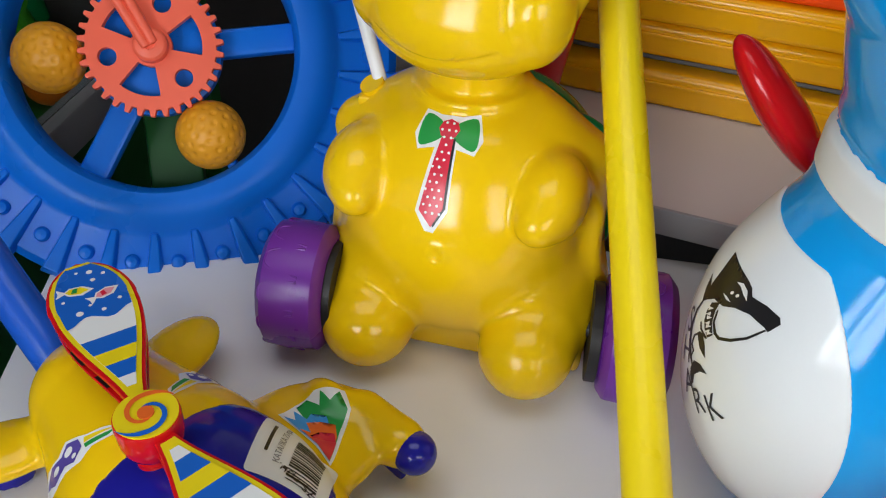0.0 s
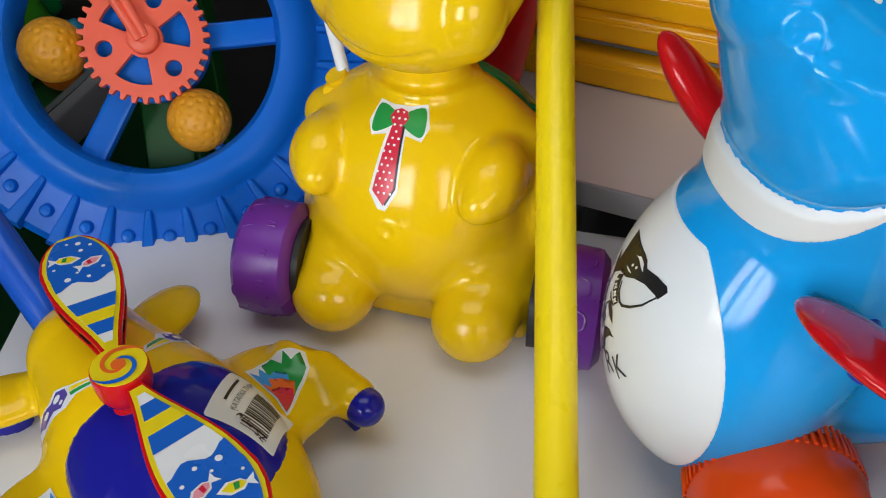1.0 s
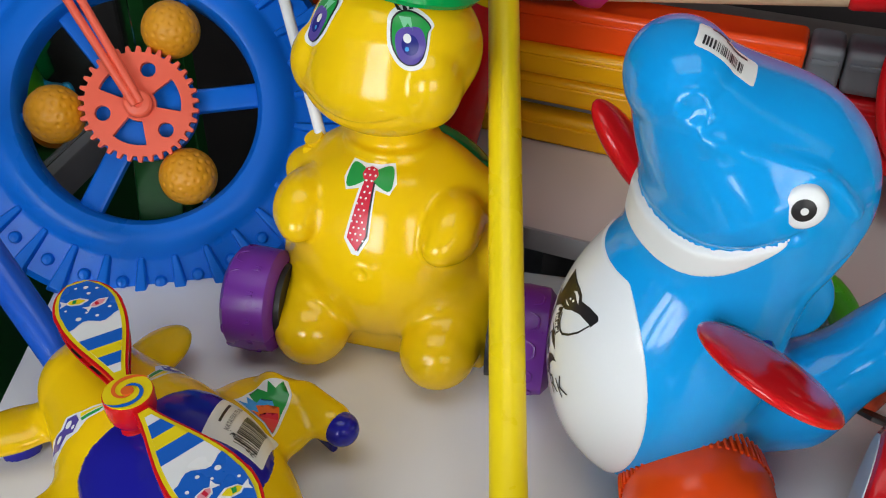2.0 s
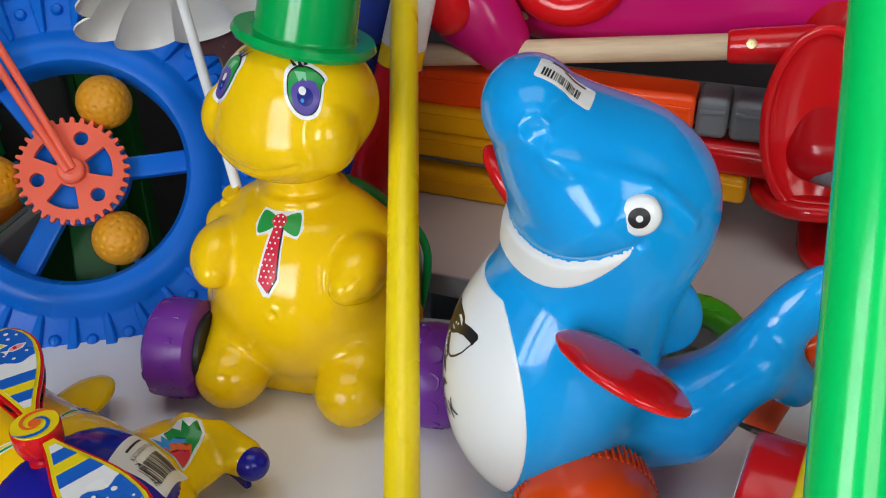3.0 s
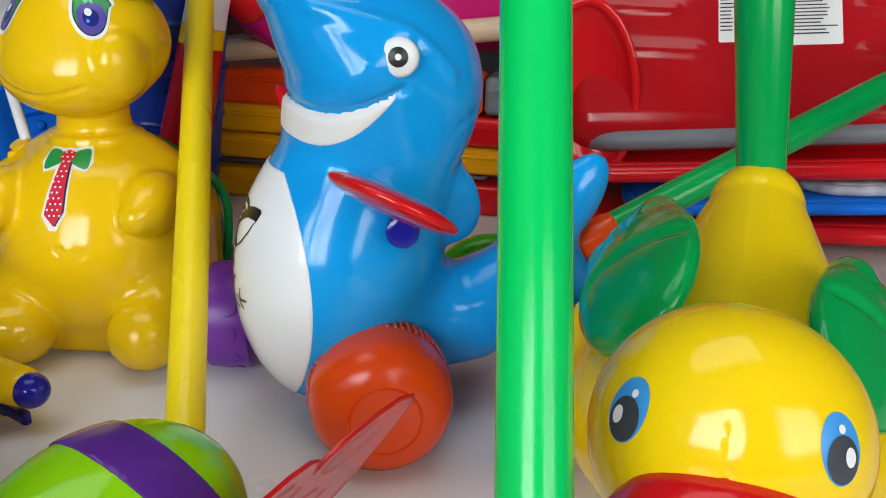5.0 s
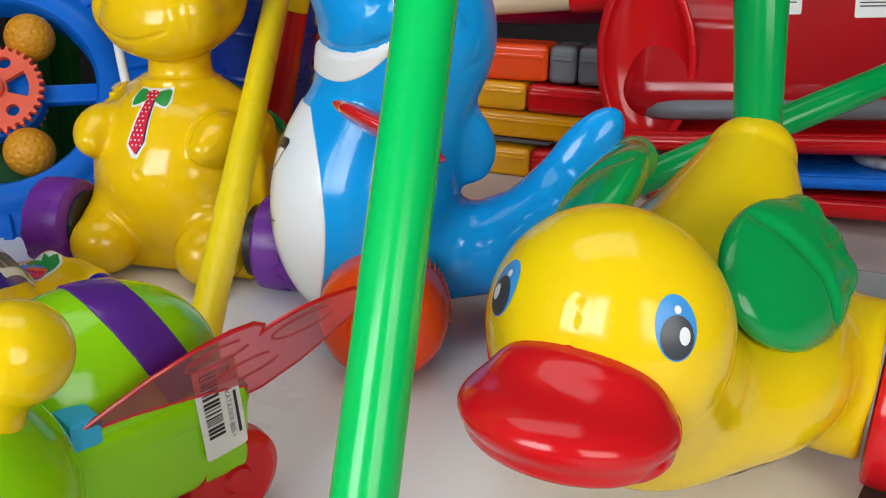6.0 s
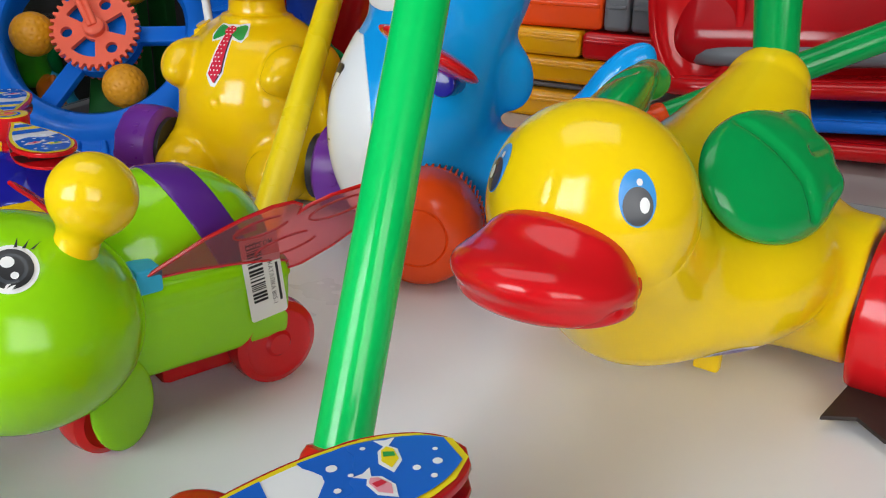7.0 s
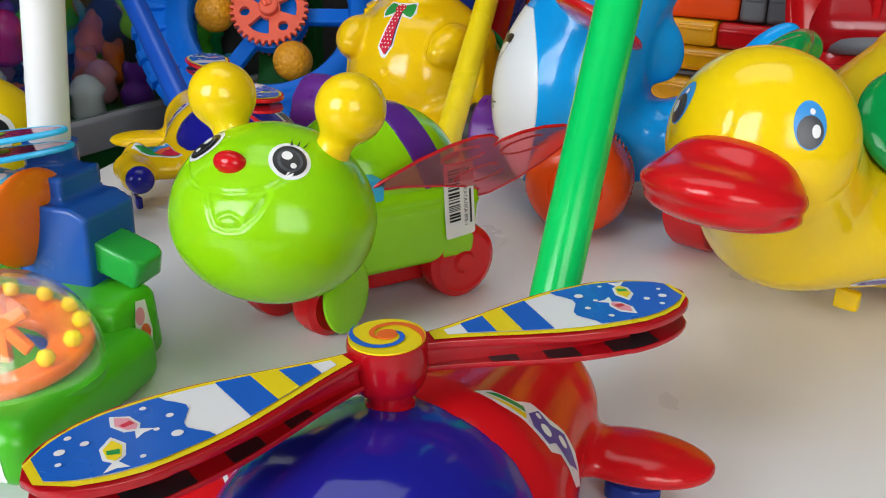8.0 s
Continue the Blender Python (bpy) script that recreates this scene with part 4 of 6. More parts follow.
        stuck("pupil", oval(0.005, 0.0054), INK, e, o, U, V, head, 0.001)
        stuck("highlight", oval(0.0028, 0.0026, -0.001, 0.003), S_WHT, e, o, U, V, head, 0.0012)
        stuck("highlight", oval(0.0016, 0.0016, 0.001, -0.0035), S_WHT, e, o, U, V, head, 0.0012)
        for q in (0, 1, 2):
            stuck("lash", flat([(k * (0.003 + 0.003 * q) - 0.0007, 0.0095 - q * 0.001), (k * (0.003 + 0.003 * q) + 0.0007, 0.0095 - q * 0.001), (k * (0.0045 + 0.0045 * q), 0.0145 - q * 0.0015)]), INK, e, o, U, V, head, 0.0008)
        f = part("feeler", blob(lambda P, k=k: smin(0.006, np.linalg.norm(P - np.array((k * 0.0425, 0.012, 0.060 - 0.003 * (k < 0))), axis=1) - 0.0192, cap(P, (k * 0.031, 0.006, 0.030), (k * 0.038, 0.01, 0.048), 0.0112, 0.0085)), (-0.07 if k < 0 else 0.01, -0.02, 0.02), (-0.01 if k < 0 else 0.07, 0.04, 0.09), 0.0019), YELB, hd, "yellow ball feeler", sharp=0)
    # wheels
    wheel = [(0, -0.009), (0.021, -0.009), (0.0245, -0.007), (0.0255, 0), (0.0245, 0.007), (0.02, 0.01), (0.017, 0.0085), (0.008, 0.0085), (0.006, 0.011), (0, 0.011)]
    for x, y, r in ((0.035, 0.072, 1.05), (-0.035, 0.072, 1.05), (-0.038, -0.024, 1.0), (0.004, -0.02, 0.85)):
        part("wheel", moved(lathe([(a * r, b) for a, b in wheel], 40), (F if y < 0 else Matrix.Identity(4)) @ pose(x, y, 0.0255 * r, 0, 90 if x > 0 else -90, 0)), RED, c, "red plastic wheel")
    part("axle_box", box(-0.024, 0.024, 0.008, 0.084, 0.010, 0.042, 0.005), RED, c)
    for x in (-0.012, 0.02):
        part("fork", blob(lambda P, x=x: ell(P, (x, -0.018, 0.030), (0.0055, 0.018, 0.026)), (x - 0.008, -0.04, 0.0), (x + 0.008, 0.003, 0.06), 0.0016), LIME, c, sharp=0).matrix_basis = F
    # clear red wings
    def wing(base, s, ch, ln):
        F3 = F.to_3x3()
        base, s, ch = Vector(base), F3 @ Vector(s).normalized(), F3 @ Vector(ch).normalized()
        prof = [(0, -0.004), (0.02, -0.006), (0.05, -0.003), (0.08, 0.003), (0.092, 0.006), (0.094, 0.012), (0.088, 0.016), (0.096, 0.013), (0.115, 0.008), (0.132, 0.012), (0.134, 0.02), (0.122, 0.032), (0.1, 0.044), (0.075, 0.05), (0.06, 0.048), (0.065, 0.04), (0.05, 0.034), (0.03, 0.02), (0.01, 0.008), (0, 0.006)]
        g = plate([[(a * ln, b * ln) for a, b in prof]], 0.0022)
        N = s.cross(ch).normalized()
        m = Matrix((( s.x, ch.x, N.x, base[0]), (s.y, ch.y, N.y, base[1]), (s.z, ch.z, N.z, base[2]), (0, 0, 0, 1)))
        w = part("wing", moved(g, m), CLEARR, c, "clear red plastic wing")
        for k in (0, 1):
            loop = [m @ Vector((ln * (0.045 + 0.03 * k + 0.016 * math.cos(a)), ln * (0.016 + 0.012 * k + 0.006 * math.sin(a)), 0.0024)) for a in np.linspace(0, 6.28, 16)]
            part("vein", tube(loop, 0.0007, 6, caps=False), RED, w)
        rimp = [m @ Vector((a * ln, b * ln, 0.0012)) for a, b in prof[:6] + prof[6:12]]
        part("wing_rim", tube(rimp, 0.0014, 6), RED, w)

    def near_wing():
        W_ = M.inverted()
        base, tip_, low = Vector((0.109, 0.0065, 0.0915)), Vector((0.2161, 0.1134, 0.113)), Vector((0.1597, 0.0737, 0.0727))
        X = (tip_ - base).normalized()
        N = X.cross(low - base).normalized()
        Y = N.cross(X)
        ln = (tip_ - base).length
        dep = (low - base).dot(Y)
        out = [(0.0, -0.02), (0.08, -0.16), (0.2, -0.36), (0.34, -0.5), (0.46, -0.55), (0.54, -0.5), (0.575, -0.38), (0.56, -0.22), (0.6, -0.3), (0.7, -0.36), (0.82, -0.34), (0.93, -0.24), (1.0, -0.05), (1.0, 0.12), (0.94, 0.34), (0.84, 0.6), (0.72, 0.84), (0.58, 1.0), (0.5, 0.98), (0.52, 0.8), (0.44, 0.62), (0.3, 0.4), (0.14, 0.18), (0.0, 0.06)]
        put = lambda a, b, c: W_ @ (base + X * (a * ln) + Y * (b * dep) + N * c)
        m = W_ @ Matrix(((X.x, Y.x, N.x, base.x), (X.y, Y.y, N.y, base.y), (X.z, Y.z, N.z, base.z), (0, 0, 0, 1)))
        w = part("wing", moved(plate([[(a * ln, b * dep) for a, b in out]], 0.0018), m), CLEARR, c, "clear red plastic wing with two lobes")
        part("wing_rim", tube([put(a, b, 0.0009) for a, b in out], 0.0011, 6), RED, w)
        for cx, cy, rx, ry in ((0.42, -0.16, 0.11, 0.16), (0.74, 0.0, 0.13, 0.17), (0.52, 0.42, 0.13, 0.18)):
            part("vein", tube([put(cx + rx * math.cos(a), cy + ry * math.sin(a), 0.0022) for a in np.linspace(0.4, 5.4, 18)], 0.0007, 6), RED, w)
        part("print", flat([(0.0, 0.0), (0.012, 0.0), (0.012, 0.005), (0.0, 0.005)]), REDD, w).matrix_basis = m @ pose(0.32 * ln, -0.3 * dep, 0.0023)

    near_wing()
    wing((-0.03, -0.002, 0.086), (-0.82, -0.3, 0.48), (0.3, 0.62, -0.5), 0.5)
    part("hinge", box(0.034, 0.052, -0.010, 0.004, 0.082, 0.096, 0.002), LBLU, c, "pale blue wing hinge")
    side = lambda P: np.minimum(chassis(P), dome(P) - 0.0004)
    part("neck", blob(lambda P: ell(P, (0.018, -0.028, 0.072), (0.024, 0.03, 0.03)), (-0.01, -0.065, 0.04), (0.055, 0.01, 0.115), 0.0024), LIME, c, sharp=0)
    price_label(c, (0.05, 0.062, 0.074), (0.05, 0.10, -0.95), (0.15, 0.95, 0.1), lambda P: P[:, 0] - 0.0478, 0.052, 0.023,
                [("110 грн.", 0.0052, -0.0205, 0.0, 90), (None, 0.024, 0.006, 0.0085), ("КАТАЛКА 805-1", 0.0037, 0.006, 0.0045)], 9)


caterpillar()


# ---- helicopter push toys ----
def helicopter(name, label, m, BODY, HUB, LOW, turn, tilt, pole, polemat, priced):
    h = thing(name, label, "toy", m)

    def body(P):
        Q = P.copy()
        Q[:, 0] = np.abs(Q[:, 0])
        d = ell(P, (0, -0.02, 0.034), (0.058, 0.098, 0.034))
        d = smin(0.02, d, cap(P, (0, 0.03, 0.034), (0, 0.086, 0.040), 0.048, 0.036))
        wing = ell(Q, (0.064, -0.004, 0.030), (0.045, 0.040, 0.0115), (0, 0, -14))
        d = smin(0.012, d, wing)
        d = smin(0.008, d, ell(Q, (0.088, 0.004, 0.036), (0.009, 0.016, 0.012)))
        d = smin(0.008, d, cap(Q, (0.098, -0.012, 0.03), (0.1, -0.04, 0.03), 0.013, 0.0135))
        rear = ell(Q, (0.052, 0.104, 0.025), (0.034, 0.02, 0.0085), (0, 0, 20))
        d = smin(0.012, d, rear)
        return np.maximum(d, 0.010 - P[:, 2])

    part("body", blob(body, (-0.125, -0.13, 0.0), (0.125, 0.14, 0.095), 0.0027), BODY, h, sharp=0)
    part("underside", blob(lambda P: np.maximum(np.maximum(body(np.column_stack((P[:, 0], P[:, 1], P[:, 2] * 0 + 0.02))) + 0.003, P[:, 2] - 0.012), 0.002 - P[:, 2]), (-0.12, -0.13, 0.0), (0.12, 0.135, 0.016), 0.0027), LOW, h, "blue plastic underside", sharp=50)

    def canopy(P):
        return np.maximum(ell(P, (0, -0.018, 0.040), (0.056, 0.071, 0.043)), -body(P) - 0.002)

    part("canopy", blob(canopy, (-0.07, -0.13, 0.015), (0.07, 0.07, 0.095), 0.0018, 0), NAVY, h, "glossy dark blue bubble canopy", sharp=50)
    for k in (-1, 1):
        part("pod_lamp", blob(lambda P: np.linalg.norm(P - np.array((k * 0.1005, -0.05, 0.03)), axis=1) - 0.0118, (k * 0.1005 - 0.015, -0.066, 0.015), (k * 0.1005 + 0.015, -0.036, 0.045), 0.0014), NAVY, h, "dark blue ball in the engine pod", sharp=0)
        o, N = Vector((k * 0.03, -0.108, 0.05)), Vector((k * 0.35, -0.7, 0.6))
        U = Vector((0, 0, 1)).cross(N).normalized()
        V = N.cross(U)
        e = stuck("eye", flat(circle(0.0125, 28, 0, 0, 0.0135)), S_WHT, h, o, U, V, body, 0.0004, label="printed round eye")
        stuck("iris", flat(circle(0.01, 28, 0, -0.001, 0.0105)), S_SKY, e, o, U, V, body, 0.0007)
        stuck("pupil", flat(circle(0.006, 24, 0, -0.002, 0.007)), INK, e, o, U, V, body, 0.001)
        stuck("highlight", flat(circle(0.002, 16, -0.002, 0.002)), S_WHT, e, o, U, V, body, 0.0013)
        # flame sticker on the wing, comet sticker behind the canopy
        o, U, V = (k * 0.066, -0.008, 0.06), (1, 0, 0), (0, 1, 0)
        turned = lambda q: flat([(k * x, y) for x, y in (q[::-1] if k > 0 else q)])
        f = stuck("flame_sticker", turned([(-0.007, 0.018), (0.004, 0.0185), (0.016, 0.017), (0.0276, 0.005), (0.023, -0.0055), (-0.008, -0.026), (-0.0055, -0.012)]), S_WHT, h, o, U, V, body, 0.0004, 0.004, label="rainbow flame sticker")
        tongues = ((S_GRN, [(-0.0065, -0.0235), (-0.0035, -0.010), (0.001, 0.002), (0.0035, 0.0165), (0.007, 0.009), (0.0105, 0.0165), (0.0125, 0.008), (0.0175, 0.0135), (0.0175, 0.005), (0.0245, 0.0055), (0.0195, 0.0), (0.0215, -0.0045), (0.010, -0.0115)]),
                   (S_SKY, [(-0.0065, -0.0235), (-0.0045, -0.012), (-0.0055, 0.002), (-0.0058, 0.0150), (-0.0025, 0.0090), (0.0010, 0.0155), (0.0025, 0.0060), (0.0065, 0.0075), (0.0060, 0.0), (0.0110, 0.0005), (0.0060, -0.0120)]),
                   (S_ORG, [(-0.0065, -0.0235), (-0.0045, -0.012), (-0.0050, 0.002), (-0.0020, -0.003), (0.0005, 0.0040), (0.0025, -0.0030), (0.0065, -0.0005), (0.0065, -0.0070), (0.0110, -0.0070), (0.0065, -0.0135)]),
                   (S_RED, [(-0.0065, -0.0235), (-0.0043, -0.013), (-0.0038, -0.005), (-0.0012, -0.010), (0.0015, -0.0055), (0.0025, -0.0115), (0.0070, -0.0110), (0.0035, -0.0165)]))
        for i, (mat, q) in enumerate(tongues):
            stuck("flame", turned(q), mat, f, o, U, V, body, 0.0007 + 0.0002 * i, 0.004)
        o, U, V = (k * 0.032, 0.038, 0.09), (-0.85 * k, -0.5, 0), (0.5, -0.85 * k, 0)
        cs = stuck("comet_sticker", flat([(-0.020, -0.003), (-0.017, 0.005), (-0.010, 0.004), (-0.006, 0.008), (0.0, 0.006), (0.005, 0.004), (0.014, 0.003), (0.024, 0.0), (0.018, -0.004), (0.008, -0.004), (0.002, -0.008), (-0.006, -0.007), (-0.012, -0.009), (-0.017, -0.008)]), S_WHT, h, o, U, V, body, 0.0004, 0.004, label="violet comet sticker")
        stuck("comet_head", flat([(-0.018, -0.002), (-0.014, 0.003), (-0.008, 0.002), (-0.005, 0.006), (0.001, 0.004), (0.003, -0.001), (-0.001, -0.006), (-0.006, -0.004), (-0.012, -0.007)]), S_VIO, cs, o, U, V, body, 0.0007, 0.004)
        for x, y, r in ((-0.004, 0.001, 0.0022), (-0.011, -0.002, 0.0018), (-0.001, -0.003, 0.0012)):
            stuck("comet_face", flat(circle(r, 12, x, y)), S_WHT, cs, o, U, V, body, 0.001, 0.004)
        stuck("comet_tail", flat([(0.004, 0.003), (0.021, 0.0), (0.004, 0.0)]), S_YEL, cs, o, U, V, body, 0.0007, 0.004)
        stuck("comet_tail", flat([(0.004, -0.0005), (0.02, -0.001), (0.016, -0.003), (0.005, -0.003)]), S_GRN, cs, o, U, V, body, 0.0007, 0.004)
    # rotor
    top = Matrix.Translation((-0.010, 0, 0.099)) @ pose(0, 0, 0, tilt[0], tilt[1], 0)
    rot = part("rotor_hub", moved(lathe([(0.0078, -0.036), (0.0078, -0.0230), (0.0092, -0.0225), (0.0092, -0.0170), (0.0085, -0.0165), (0.0085, -0.0125), (0.0122, -0.0105), (0.0138, -0.0065), (0.0144, -0.0020), (0.0146, 0.006), (0.0142, 0.008), (0, 0.008)], 40), top), HUB, h, "red rotor hub on a short mast")
    part("hub_disc", moved(lathe([(0.0137, 0.0075), (0.0137, 0.0087), (0, 0.0088)], 40), top), S_YEL, rot, "round spiral sticker")
    for mat, ph in ((S_ORG, 0.0), (S_BLU, math.pi)):
        arm_o, arm_i = [], []
        for i in range(60):
            q = i / 59
            a = ph + q * 5.6
            r, w = 0.0128 * (1 - q) + 0.0018, 0.0030 * min(1, 6 * q + 0.05) * (1 - 0.55 * q)
            arm_o.append((r * math.cos(a), r * math.sin(a), 0.0092))
            arm_i.append(((r - w) * math.cos(a), (r - w) * math.sin(a), 0.0092))
        n = len(arm_o)
        part("spiral", moved((arm_o + arm_i, [(i, i + 1, n + i + 1, n + i) for i in range(n - 1)]), top), mat, rot, sharp=0)
    part("spiral_eye", moved(lathe([(0.0036, 0.009), (0.0036, 0.0096), (0, 0.0096)], 24), top), S_ORG, rot)
    L = 0.122
    def width(u):
        q = (u - 0.011) / (L - 0.011)
        return 0.0045 + 0.0165 * math.sin(math.pi * 0.5 * min(1, q / 0.68)) ** 1.5 if q < 0.68 else 0.0215 * math.sqrt(max(0.0, 1 - ((q - 0.68) / 0.32) ** 2))
    us = [0.011 + (L - 0.011) * i / 40 for i in range(41)]
    loop = [(u, width(u)) for u in us] + [(u, -width(u)) for u in us[::-1]]
    loop = [p for i, p in enumerate(loop) if i == 0 or (Vector(p) - Vector(loop[i - 1])).length > 1e-4]

    def band(u0, u1, mg, z, wave0=0.0, wave1=0.0):
        vs, fs = [], []
        for j in range(13):
            for i in range(11):
                t = -1 + 2 * i / 10
                u = u0 + (u1 - u0) * j / 12
                w = max(width(u) - mg, 0.0)
                v = t * w
                q = j / 12
                vs.append((u + (wave0 * (1 - q) + wave1 * q) * math.sin(v * 300), v, z))
        fs = [(j * 11 + i, j * 11 + i + 1, (j + 1) * 11 + i + 1, (j + 1) * 11 + i) for j in range(12) for i in range(10)]
        return vs, fs

    def fish(x, y, s, r):
        return [[(x + s * (a * math.cos(r) - b * math.sin(r)), y + s * (a * math.sin(r) + b * math.cos(r))) for a, b in pts] for pts in
                ([(-1, 0), (-0.4, 0.42), (0.3, 0.34), (0.55, 0.1), (1, 0.4), (0.9, 0), (1, -0.4), (0.55, -0.1), (0.3, -0.36), (-0.4, -0.4)],
                 [(-0.75, 0.02), (-0.3, 0.3), (0.3, 0.22), (0.5, 0.0), (0.3, -0.22), (-0.3, -0.3)], [(-0.1, 0.2), (0.2, 0.18), (0.1, -0.2), (-0.15, -0.22)])]

    for a in turn:
        B = top @ pose(0, 0, 0, 0, 0, a)
        bl = part("blade", moved(plate([loop], 0.0032, 0.0008), B @ pose(0, 0, 0.002)), HUB, rot, "red rotor blade with a sea-life sticker")
        part("lower_blade", moved(plate([[(x, y * 0.96) for x, y in loop]], 0.0022, 0.0006), B @ pose(0, 0, -0.0065)), HUB, rot)
        part("blade_web", moved(plate([[(u, 0.55 * width(u)) for u in us[:30]] + [(u, -0.55 * width(u)) for u in us[:30][::-1]]], 0.006), B @ pose(0, 0, -0.0048)), HUB, rot)
        st = lambda nm, g, mt: part(nm, moved(g, B), mt, bl, sharp=0)
        st("sticker_border", band(0.0165, L - 0.0022, 0.0018, 0.0056), S_YEL)
        st("sticker_panel", band(0.022, L - 0.005, 0.0042, 0.0059), S_WHT)
        st("stripe", band(0.029, 0.039, 0.0042, 0.0062), S_BLU)
        st("stripe", band(0.039, 0.048, 0.0042, 0.0062), S_YEL)
        st("stripe", band(0.048, 0.059, 0.0042, 0.0062), S_BLU)
        st("sea", band(0.074, L - 0.0048, 0.0042, 0.0062, 0.0026, 0.0), S_BLU)
        for (x, y, s_, r, mats) in ((0.090, -0.006, 0.0085, 1.9, (S_WHT, S_PNK, S_RED)), (0.098, 0.0060, 0.0090, 1.35, (S_WHT, S_YEL, S_GRN))):
            for i, (lp, mt) in enumerate(zip(fish(x, y, s_, r), mats)):
                st("fish_print", flat(lp, 0.0064 + 0.0002 * i), mt)
        for x, y, r in ((0.080, 0.008, 0.0018), (0.078, -0.003, 0.0012), (0.084, 0.002, 0.0009), (0.110, -0.004, 0.0016), (0.106, -0.010, 0.0011), (0.092, 0.013, 0.0009), (0.083, -0.012, 0.0011), (0.112, 0.002, 0.0009), (0.103, -0.004, 0.0013)):
            st("bubble", flat(circle(r, 12, x, y), 0.0065), S_WHT)
        # Dark bands on the lower blade paint in the upper sticker's reflection.
        for u0, u1 in ((0.036, 0.046), (0.056, 0.068), (0.08, 0.1)):
            st("sticker_reflection", band(u0, u1, 0.001, -0.0041), INK)
    # socket and pole
    inv = m.inverted()
    a, b = inv @ Vector(pole[0]), inv @ Vector(pole[1])
    w = (b - a).normalized()
    part("socket", tube([a - w * 0.016, a + w * 0.010], [0.0205, 0.0165], 28), BODY, h, "moulded pole socket")
    part("push_pole", tube([a, b], 0.0122, 24), polemat, h, "straight plastic push pole")
    if priced:
        surf = lambda P: np.minimum(canopy(P), body(P))
        price_label(h, (0.036, -0.036, 0.062), (0.66, 0.60, -0.45), (-0.62, 0.74, 0.10), surf, 0.046, 0.038,
                    [("75 грн.", 0.0062, -0.0165, -0.004, 75), ("КАТАЛКА 75 грн", 0.0042, 0.003, 0.0065), (None, 0.024, 0.003, 0.0125)], 3, 0.03)
    return h


helicopter("helicopter_push_toy", "yellow plastic helicopter push toy with striped rotor blades", pose(-0.112, 0.256, 0, 0, 0, 47.8), YEL, RED, NAVY, (77, -91), (0, 0),
           ((-0.193, 0.322, 0.04), (-0.50, 0.565, 0.335)), plastic("blue_tube", (0.008, 0.09, 0.55), 0.22, 0.04), True)
helicopter("helicopter_push_toy", "red plastic helicopter push toy with blue canopy and striped rotor", pose(0.194, -0.210, 0, 0, 0, -19), RED, REDD, DBLU, (53, -109), (2, -3),
           ((0.226, -0.078, 0.045), (0.272, 0.205, 0.55)), GRNP, False)


# ---- loose yellow push pole leaning over the toys ----
solid("push_pole", tube([(0.1022, 0.142, 0.012), (0.0845, 0.70, 0.345)], 0.0112, 24), YELP, "straight bright yellow plastic push pole leaning over the toys", "pole")


